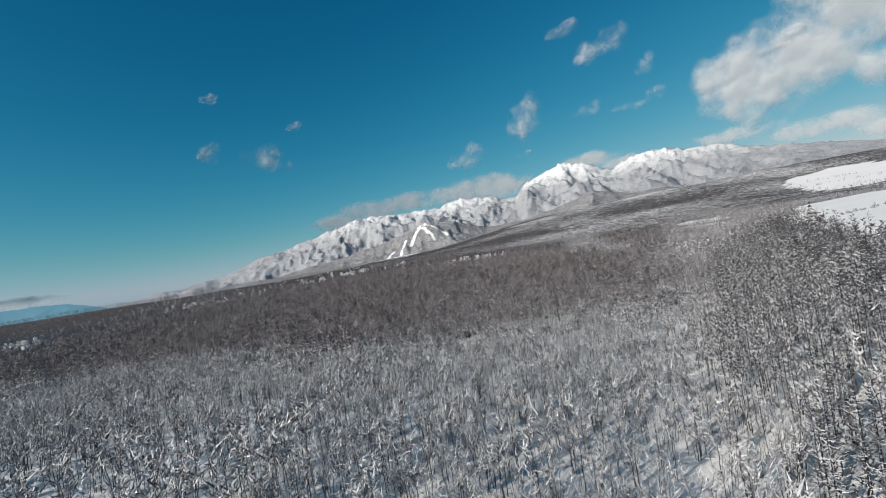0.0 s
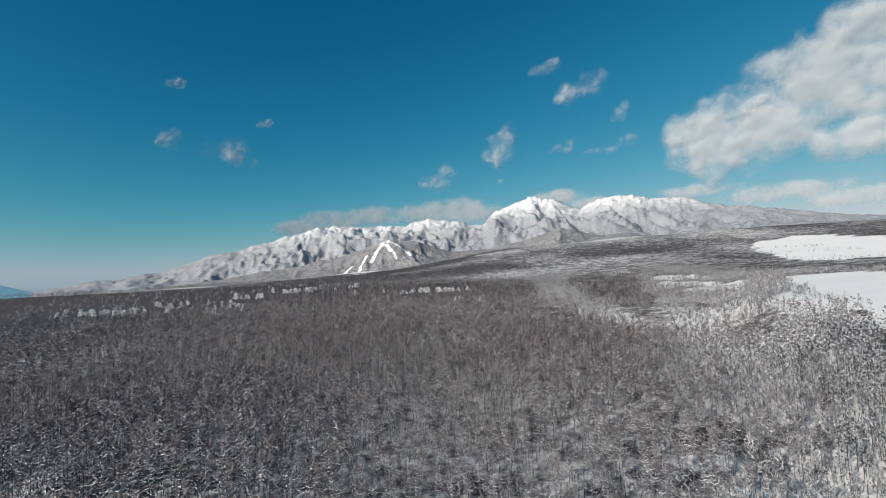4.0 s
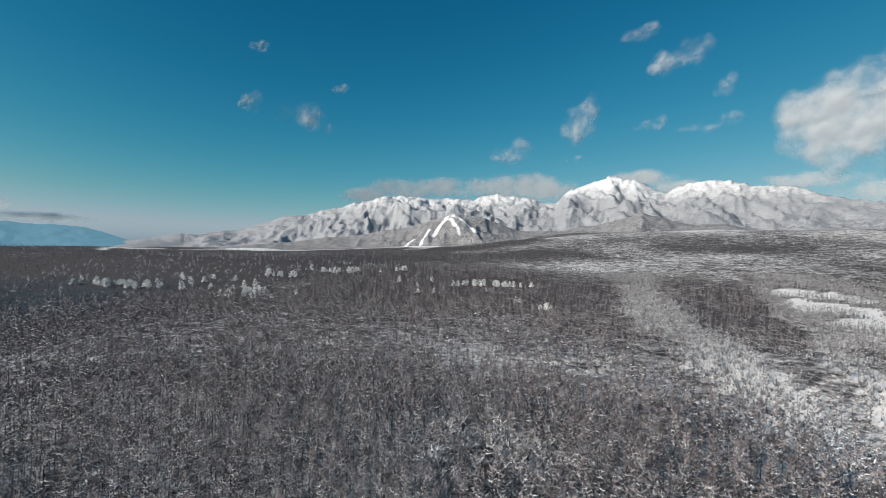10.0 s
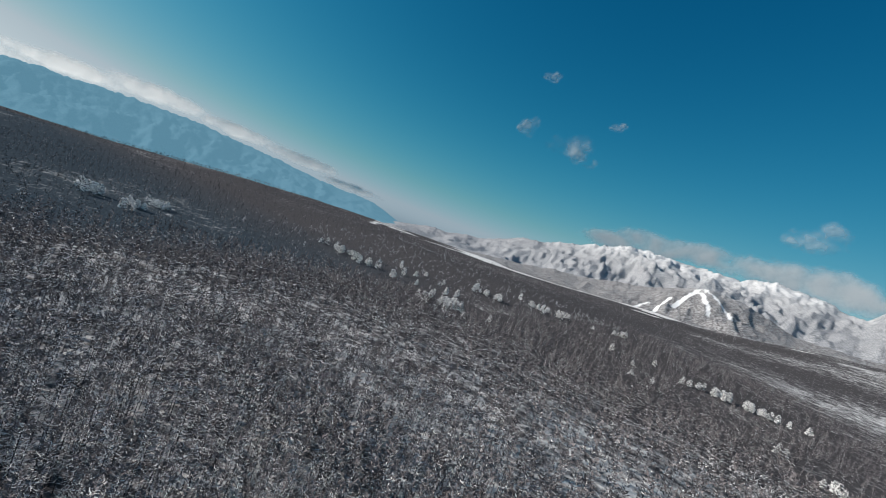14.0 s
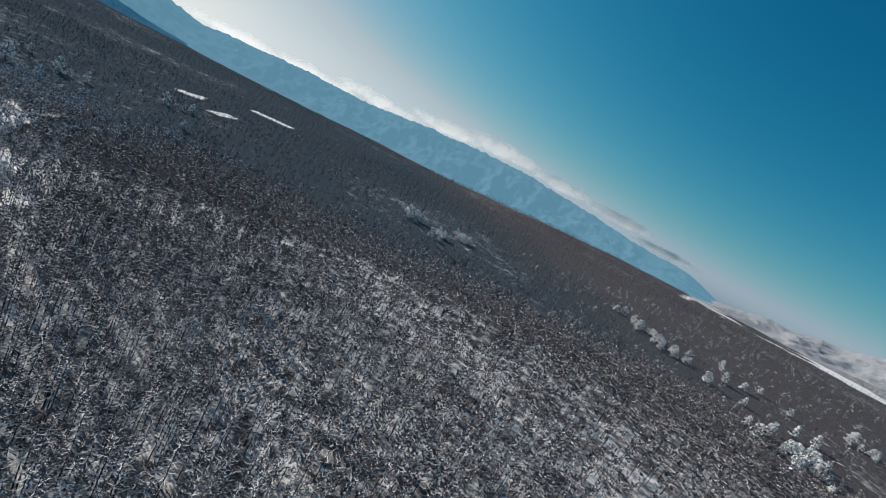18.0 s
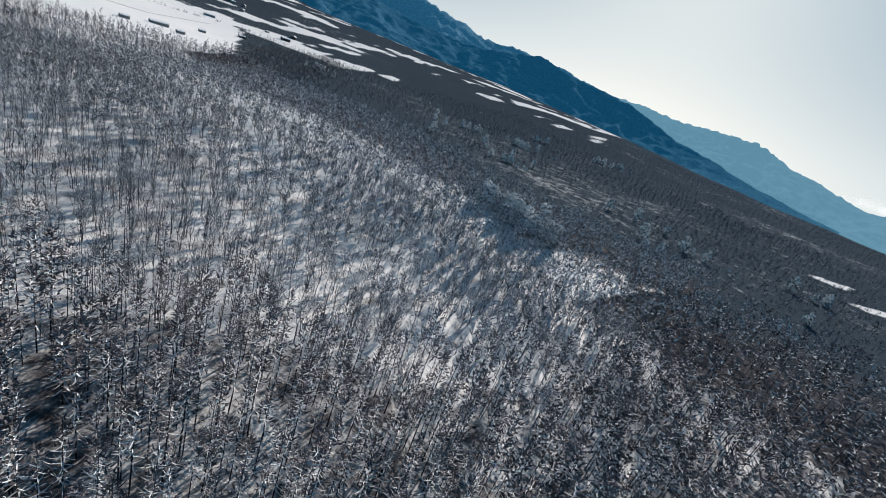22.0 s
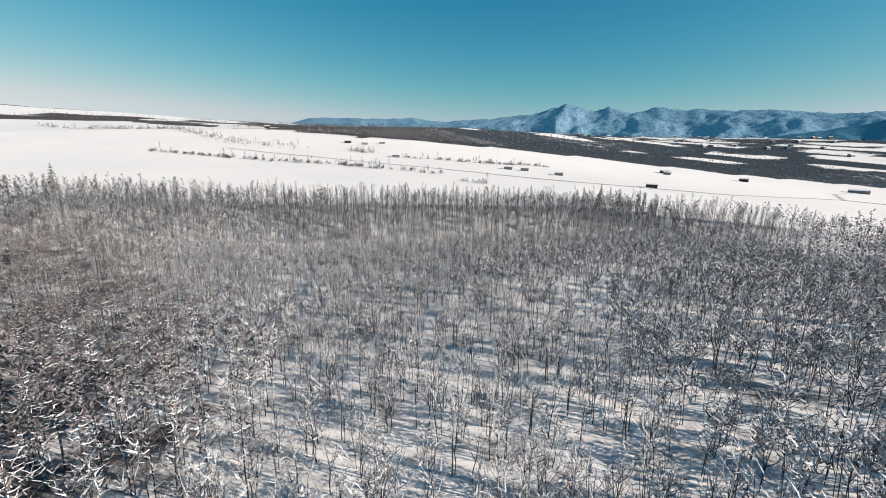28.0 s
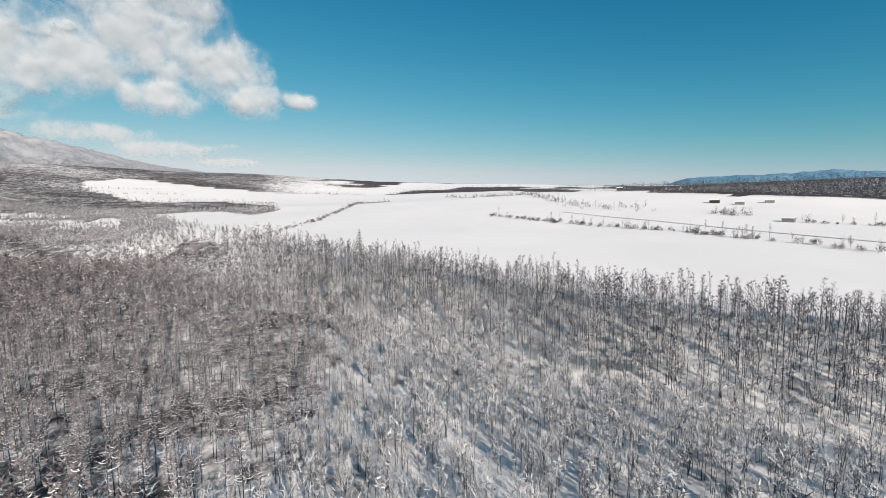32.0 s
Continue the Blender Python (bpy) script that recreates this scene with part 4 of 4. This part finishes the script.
x, y = jittered(-1500, -880, -800, 800, 14, 18)
sel = (rg.random(len(x)) < 0.8 * heath(x, y)) & (woods(x, y) > 0.4)
scatter("far_scrub", "far dark scrub on the slope", "shrub", oak_far, [MAT["larch_bark"], MAT["shrub"]], x[sel], y[sel], rg.uniform(0.35, 0.6, int(sel.sum())), 96)

# evergreens, each a thing
pine_first = [plant_thing("pine_tree", t, [MAT["larch_bark"], MAT["needle_snow"]], (("trunk", [0]), ("crown", [1])), "broad evergreen pine bowed under thick snow", "tree", "pines in the bare wood") for t in pines]
first = [plant_thing("evergreen_tree", t, [MAT["larch_bark"], MAT["needle"]], (("trunk", [0]), ("crown", [1])), "dark evergreen tree laden with snow", "tree", "evergreens in the bare wood") for t in conifers]
r = random.Random(9)
SPRUCES = [(58, 413), (118, 92), (-122, 198), (-193, -164), (-218, -44), (-216, -41), (-250, -84), (-180, 0), (-173, 342)]
n = 0
for cx, cy, wx, wy, count in PINES:
    for _ in range(count):
        px, py = cx + r.gauss(0, 0.6) * wx, cy + r.gauss(0, 0.6) * wy
        k = r.uniform(0.7, 1.15) if cy > 450 else r.uniform(0.9, 1.6) if count > 4 else r.uniform(0.4, 0.7)
        ob = pine_first[n] if n < len(pine_first) else copy_thing(pine_first[n % len(pine_first)], Matrix())
        ob.matrix_basis = pose(px, py, float(land(px, py)), 0, 0, r.uniform(0, 360)) @ Matrix.Diagonal((k * 1.15, k * 1.15, k, 1))
        n += 1
for n, (px, py) in enumerate(SPRUCES):
    ob = first[n] if n < len(first) else copy_thing(first[n % len(first)], Matrix())
    ob.matrix_basis = pose(px, py, float(land(px, py)), 0, 0, r.uniform(0, 360)) @ Matrix.Scale(r.uniform(0.35, 0.65), 4)


# ------------------------------------------------------------------ clouds
def cloud(name, label, centre, lobes, dist, seed, step=0.25, thin=0.0):
    """A cloud far off: lobes are (azimuth, height, half width, half height) in degrees. It swells towards the eye."""
    cx, cy, cz = centre
    a0, a1 = min(l[0] - l[2] for l in lobes) - 1, max(l[0] + l[2] for l in lobes) + 1
    e0, e1 = min(l[1] - l[3] for l in lobes) - 0.6, max(l[1] + l[3] for l in lobes) + 0.6
    na, ne = max(int((a1 - a0) / step), 8), max(int((e1 - e0) / step), 8)
    A, E = np.meshgrid(np.linspace(a0, a1, na), np.linspace(e0, e1, ne))
    d = np.full(A.shape, -1.0)
    for la, le, w, h in lobes:
        d = np.maximum(d, 1.15 - ((A - la) / w) ** 2 - ((E - le) / h) ** 2)
    lumps = fbm(A * 10, E * 10, 22, 5, seed)
    edge = np.minimum(np.minimum(A - a0, a1 - A), np.minimum(E - e0, e1 - E))
    d = np.where(edge < 0.05, -1.5, d)
    R = dist - (np.clip(d, 0, 1) * 60 + lumps * 70) * (0.25 if name == "cloud_bank" else 1.0)
    a, e = np.radians(A), np.radians(E)
    x, y, z = cx - np.sin(a) * np.cos(e) * R, cy + np.cos(a) * np.cos(e) * R, cz + np.sin(e) * R
    quads = grid_quads(ne, na)
    dens = (d - thin + (lumps - 0.5) * 1.2).ravel()
    keep = dens[quads].max(axis=1) > -0.75
    used, inv = np.unique(quads[keep], return_inverse=True)
    me = raw_mesh(name, np.stack([x.ravel(), y.ravel(), z.ravel()], -1)[used], inv.reshape(-1, 4), [MAT["cloud"]], smooth=True)
    add_float(me, "vapour", dens[used])
    ob = tagged(new(name, me), label, "cloud", kind="structure")
    return ob


cloud("cloud_cumulus", "large white cumulus cloud with grey base", EYE_N, [(-38, 12.5, 4.5, 3.6), (-36.5, 15, 4, 2.2), (-42, 14.5, 7, 4.5), (-49, 17, 9, 5.2), (-56, 15, 6, 4), (-59.5, 12, 4, 2.2), (-64, 12.2, 2.6, 1.2), (-52, 21, 5, 3), (-50, 11.5, 5, 2.2)], 4640, 3, thin=-0.1)
cloud("cloud_bank", "low bank of cloud behind the white peaks", EYE_N, [(13, 6.6, 4, 1.2), (8.5, 7.6, 5, 1.5), (1, 8.0, 6, 1.5), (-7, 8.2, 6, 1.8), (-20, 9.2, 4.5, 1.1), (-24, 8.2, 3, 1)], 4660, 8)
cloud("cloud_bank", "low bank of cloud over the mountain's shoulder", EYE_N, [(-36, 8.4, 4.5, 1.0), (-43, 7.2, 6, 1.2), (-50, 5.9, 6, 1.0), (-56, 4.7, 4, 0.8)], 4660, 12)
for n, (a, e, w, h) in enumerate(((26.4, 22, 0.9, 0.5), (21.6, 15.2, 2.3, 1.3), (27.1, 16, 1.1, 1.0), (17, 18.8, 0.8, 0.5), (-12.8, 15.7, 1.7, 2.2), (-4.8, 12.3, 2.2, 1.3), (-19.3, 24.6, 1.7, 0.8), (-23.4, 21.5, 2.6, 1.6),
                                  (-28.2, 18.2, 0.9, 1.1), (-21, 15.2, 1.6, 0.8), (-26.5, 14.8, 2.6, 0.9), (-12.5, 11.6, 0.8, 0.4), (18.6, 14.0, 0.7, 0.6), (-55, 6.1, 1.8, 0.5), (-41, 16.2, 1.6, 0.8))):
    cloud("cloud_wisp", "small torn wisp of white cloud", EYE_N, [(a, e, w * 1.7, h * 1.5), (a - 0.7 * w, e + 0.8 * h, w * 1.1, h * 1.2), (a + 0.8 * w, e - 0.3 * h, w * 0.8, h * 0.8)], 4620, 30 + n, 0.12, 0.68)
cloud("cloud_bank", "long low bank of cloud along the western range", EYE_W, [(46, 1.6, 4, 0.6), (53, 2.6, 5, 0.8), (60, 3.0, 5, 0.8), (68, 3.4, 5, 1.0), (76, 2.6, 5, 0.9), (84, 1.5, 6, 0.9), (92, 0.6, 6, 0.8), (101, 0.3, 6, 0.8)], 4690, 15)
cloud("cloud_bank", "small bank of cloud on the southern hills", EYE_S, [(164, 6.4, 4, 0.8), (169, 7.0, 3, 0.7), (157, 6.0, 3, 0.7)], 4660, 19)


# ------------------------------------------------------------------ the fields: sheds, tracks, hedges, single trees
MAT["plank"] = plain_material("weathered_planks", (0.030, 0.028, 0.027, 1), (0.075, 0.068, 0.062, 1), 3.0)
MAT["sheet"] = plain_material("grey_sheeting", (0.16, 0.165, 0.17, 1), (0.28, 0.28, 0.28, 1), 2.0, 0.5)
MAT["roof_snow"] = plain_material("roof_snow", (0.84, 0.83, 0.82, 1), (0.78, 0.78, 0.79, 1), 1.2)
MAT["wheel_track"] = plain_material("packed_snow", (0.56, 0.55, 0.54, 1), (0.70, 0.69, 0.69, 1), 0.5)


def box_mesh(name, size, centre, mat, bevel=0.0):
    bm = bmesh.new()
    bmesh.ops.create_cube(bm, size=1.0, matrix=Matrix.Translation(centre) @ Matrix.Diagonal((*size, 1)))
    if bevel:
        bmesh.ops.bevel(bm, geom=bm.edges[:], offset=bevel, segments=1, affect="EDGES")
    me = bpy.data.meshes.new(name)
    bm.to_mesh(me)
    bm.free()
    me.materials.append(mat)
    return me


def gable_mesh(name, w, d, h0, rise, thick, over, mat):
    """A pitched roof slab over a body w by d whose eaves are h0 high."""
    bm = bmesh.new()
    prof = [(-d / 2 - over, h0 - 0.1), (0, h0 + rise), (d / 2 + over, h0 - 0.1), (d / 2 + over, h0 - 0.1 + thick), (0, h0 + rise + thick), (-d / 2 - over, h0 - 0.1 + thick)]
    rings = [[bm.verts.new((sx * (w / 2 + over), y, z)) for y, z in prof] for sx in (-1, 1)]
    bm.faces.new(rings[0])
    bm.faces.new(rings[1][::-1])
    for i in range(6):
        j = (i + 1) % 6
        bm.faces.new((rings[0][i], rings[0][j], rings[1][j], rings[1][i]))
    bmesh.ops.recalc_face_normals(bm, faces=bm.faces[:])
    me = bpy.data.meshes.new(name)
    bm.to_mesh(me)
    bm.free()
    me.materials.append(mat)
    return me


def shed(w, d, h, wall, label, category="shed", kind="field_shed"):
    """A farm shed: walls, snow-covered gable roof, a door and a vent board."""
    root = tagged(new(kind), label, category, "sheds on the snow field")
    part("wall", box_mesh("wall", (w, d, h + 0.6), (0, 0, h / 2 - 0.3), wall, 0.03), root)
    part("roof", gable_mesh("roof", w, d, h, d * 0.18, 0.12, 0.3, MAT["sheet"]), root)
    part("roof_snow", gable_mesh("roof_snow", w - 0.1, d - 0.1, h + 0.13, d * 0.18, 0.28, 0.26, MAT["roof_snow"]), root, "white snow on the roof")
    door = part("door", box_mesh("door", (w * 0.28, 0.08, h * 0.8), (w * 0.15, -d / 2 - 0.045, h * 0.4), MAT["sheet"], 0.01), root)
    part("window", box_mesh("window", (w * 0.14, 0.06, h * 0.3), (-w * 0.25, -d / 2 - 0.035, h * 0.6), MAT["plank"], 0.01), root)
    return root


def at(ob, x, y, turn, lift=0.0):
    ob.matrix_basis = pose(x, y, float(land(x, y)) + lift, 0, 0, turn)


dark_shed = shed(9, 5, 3.0, MAT["plank"], "dark plank shed with snow on its roof on a snow field")
grey_shed = shed(8, 5, 2.6, MAT["sheet"], "grey sheet-metal shed with snow on its roof on a snow field")
long_shed = shed(18, 6, 2.8, MAT["sheet"], "long grey livestock shed with a snowy roof")
barn = shed(16, 10, 4.5, MAT["plank"], "dark farmhouse with a wide snowy roof beside trees", "house", "farmhouse")
used_first = set()
for sx, sy, kind, turn in ((68, -212, 0, 35), (187, -177, 1, 40), (153, -190, 1, 40), (200, -166, 1, 38), (144, -378, 0, 20), (134, -366, 1, 20), (74, -428, 0, 10), (-19, -482, 2, 15), (-95, -266, 1, 20),
                           (-123, -312, 2, 18), (-143, -292, 1, 15), (-170, -408, 1, 10), (-231, -512, 0, 5), (451, -102, 0, 60), (438, -149, 1, 60), (432, -118, 1, 60), (665, -55, 0, 70), (-194, -662, 2, 0), (265, 315, 0, 60),
                           (309, -95, 1, 50), (-330, -690, 3, 10), (-300, -720, 1, 40), (-360, -760, 3, 70)):
    src = (dark_shed, grey_shed, long_shed, barn)[kind]
    ob = copy_thing(src, Matrix()) if kind in used_first else src
    used_first.add(kind)
    at(ob, sx, sy, turn)

# houses of the village down the valley
cottage = shed(11, 8, 4.2, MAT["sheet"], "small pale house with a snowy roof in the valley", "house", "village_house")
rv = random.Random(31)
houses = 0
while houses < 70:
    a, d = radians(rv.uniform(168, 212)), rv.uniform(1150, 2000)
    hx, hy = CX - math.sin(a) * d, CY + math.cos(a) * d
    ob = cottage if houses == 0 else copy_thing(cottage, Matrix())
    at(ob, hx, hy, rv.uniform(0, 180))
    houses += 1


def ribbon(name, label, pts, width, mat, lift=0.12, step=6.0):
    """A track draped over the ground."""
    line = []
    for (ax, ay), (bx_, by_) in zip(pts, pts[1:]):
        n_ = max(int(math.hypot(bx_ - ax, by_ - ay) / step), 1)
        line += [(ax + (bx_ - ax) * i / n_, ay + (by_ - ay) * i / n_) for i in range(n_)]
    line.append(pts[-1])
    verts, quads = [], []
    for i, (px, py) in enumerate(line):
        qx, qy = line[min(i + 1, len(line) - 1)]
        ox, oy = line[max(i - 1, 0)]
        ln = math.hypot(qx - ox, qy - oy) or 1
        nx, ny = -(qy - oy) / ln, (qx - ox) / ln
        for s in (-0.5, -0.25, 0.25, 0.5):
            vx, vy = px + nx * width * s, py + ny * width * s
            verts.append((vx, vy, float(land(vx, vy)) + (lift if abs(s) < 0.4 else lift * 3)))
        if i:
            b = 4 * i
            quads += [(b - 4 + k, b - 3 + k, b + 1 + k, b + k) for k in range(3)]
    return tagged(new(name, raw_mesh(name, verts, quads, [mat], smooth=True)), label, "track", kind="structure")


ribbon("farm_track", "packed snow farm track with ploughed banks", [(420, 60), (330, -10), (200, -102), (108, -164), (20, -256), (-32, -367), (-111, -424), (-190, -560)], 3.2, MAT["wheel_track"])
ribbon("farm_track", "narrow packed snow track between fields", [(-32, -367), (-10, -430), (-18, -480)], 3, MAT["wheel_track"])

# hedges and single trees, each a thing
bush_kinds = []
for s in range(4):
    root = tagged(new("bush"), "bare leafless bush at the edge of a snow field", "bush", "bushes along the fields")
    part("crown", bush(320 + s).data("crown", [MAT["larch_twig"]]), root)
    bush_kinds.append(root)
tree_kinds = [plant_thing("field_tree", oak(60 + s, 0), OAK_MATS, (("trunk", [0]), ("crown", [1])), "bare tree standing alone on a snow field", "tree", "trees along the fields") for s in range(4)]
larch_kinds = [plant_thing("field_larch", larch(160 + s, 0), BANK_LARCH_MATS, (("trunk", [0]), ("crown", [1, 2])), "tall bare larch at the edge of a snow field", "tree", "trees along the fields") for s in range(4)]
seen_kinds = {}


def put(kinds, x, y, turn, scale):
    key = id(kinds)
    n_ = seen_kinds.get(key, 0)
    seen_kinds[key] = n_ + 1
    ob = kinds[n_] if n_ < len(kinds) else copy_thing(kinds[n_ % len(kinds)], Matrix())
    ob.matrix_basis = pose(x, y, float(land(x, y)), 0, 0, turn) @ Matrix.Scale(scale, 4)


rh = random.Random(17)
HEDGES = [([(291, 322), (393, 321), (682, 367), (895, 374)], 58, 5, 0.12), ([(407, 133), (362, 94), (327, 60), (295, 25), (274, -4), (243, -27), (209, -52), (187, -69)], 52, 5, 0.3),
          ([(303, -102), (281, -134), (250, -163), (208, -233)], 34, 4, 0.25), ([(373, -65), (350, -81)], 9, 5, 0.2), ([(150, -58), (125, -72)], 6, 4, 0.1), ([(-60, -150), (-110, -180), (-160, -205), (-200, -250)], 24, 6, 0.5),
          ([(400, -20), (440, 20), (520, 55), (760, 120), (985, 175)], 60, 12, 0.45), ([(1068, 272), (850, 190), (671, 115), (560, 60), (451, 22), (438, -32)], 90, 14, 0.5), ([(385, -77), (342, -89)], 10, 8, 0.3), ([(1258, 1000), (1243, 903), (1242, 717), (1244, 537)], 60, 22, 0.6), ([(900, 1150), (1010, 1050)], 14, 8, 0.3), ([(860, 1000), (960, 900)], 12, 8, 0.3), ([(408, 500), (340, 430), (291, 340)], 26, 8, 0.6), ([(-220, -640), (-150, -590), (-60, -560)], 16, 6, 0.3)]
far_bushes = []
for pts, count, spread, trees in HEDGES:
    lens = [math.hypot(b[0] - a[0], b[1] - a[1]) for a, b in zip(pts, pts[1:])]
    for _ in range(int(count * 2.9)):
        d, i = rh.uniform(0, sum(lens)), 0
        while d > lens[i] and i < len(lens) - 1:
            d, i = d - lens[i], i + 1
        u = d / lens[i]
        hx = pts[i][0] + (pts[i + 1][0] - pts[i][0]) * u + rh.gauss(0, 0.5) * spread
        hy = pts[i][1] + (pts[i + 1][1] - pts[i][1]) * u + rh.gauss(0, 0.5) * spread
        if rh.random() < trees:
            put(tree_kinds if rh.random() < 0.7 else larch_kinds, hx, hy, rh.uniform(0, 360), rh.uniform(0.3, 0.6))
        else:
            if seen_kinds.get(id(bush_kinds), 0) < 290 and hx < 800:
                put(bush_kinds, hx, hy, rh.uniform(0, 360), rh.uniform(0.6, 1.6))
            else:
                far_bushes.append((hx, hy))
scatter("hedge_bushes", "bare bushes along the far hedges", "bush", [bush(330 + s, 26) for s in range(4)], [MAT["larch_twig"]], np.array([b[0] for b in far_bushes]), np.array([b[1] for b in far_bushes]), np.random.default_rng(8).uniform(0.8, 1.9, len(far_bushes)), 98)
# the belt of larches at the wood's edge
for (ax, ay), (bx_, by_) in zip(EDGE, EDGE[1:]):
    n_ = int(math.hypot(bx_ - ax, by_ - ay) / 2.1)
    for i in range(n_):
        if rh.random() < 0.85:
            u = (i + rh.random()) / n_
            put(larch_kinds, ax + (bx_ - ax) * u - rh.uniform(0, 9), ay + (by_ - ay) * u + rh.uniform(-3, 3), rh.uniform(0, 360), rh.uniform(0.45, 0.8))
for ex, ey, es in ((162, 194, 1.45), (24, -72, 1.2), (17, -58, 0.8), (20, -86, 1.0)):
    ob = copy_thing(first[0], Matrix())
    ob.matrix_basis = pose(ex, ey, float(land(ex, ey)), 0, 0, ex * 7) @ Matrix.Scale(es, 4)

# dark mixed wood beyond the lower field
DARK_WOOD = [(-212, -250), (-206, -285), (-262, -450), (-385, -580), (-420, -520), (-345, -400), (-280, -290)]
dx_, dy_ = jittered(-430, -200, -590, -240, 5, 23)
sel = inside(dx_, dy_, DARK_WOOD) & (np.random.default_rng(3).random(len(dx_)) < 0.8)
scatter("dark_larch_wood", "dark dense larch wood beside the field", "woods", larch_far, LARCH_MATS, dx_[sel], dy_[sel], np.random.default_rng(4).uniform(0.55, 0.8, int(sel.sum())), 95)
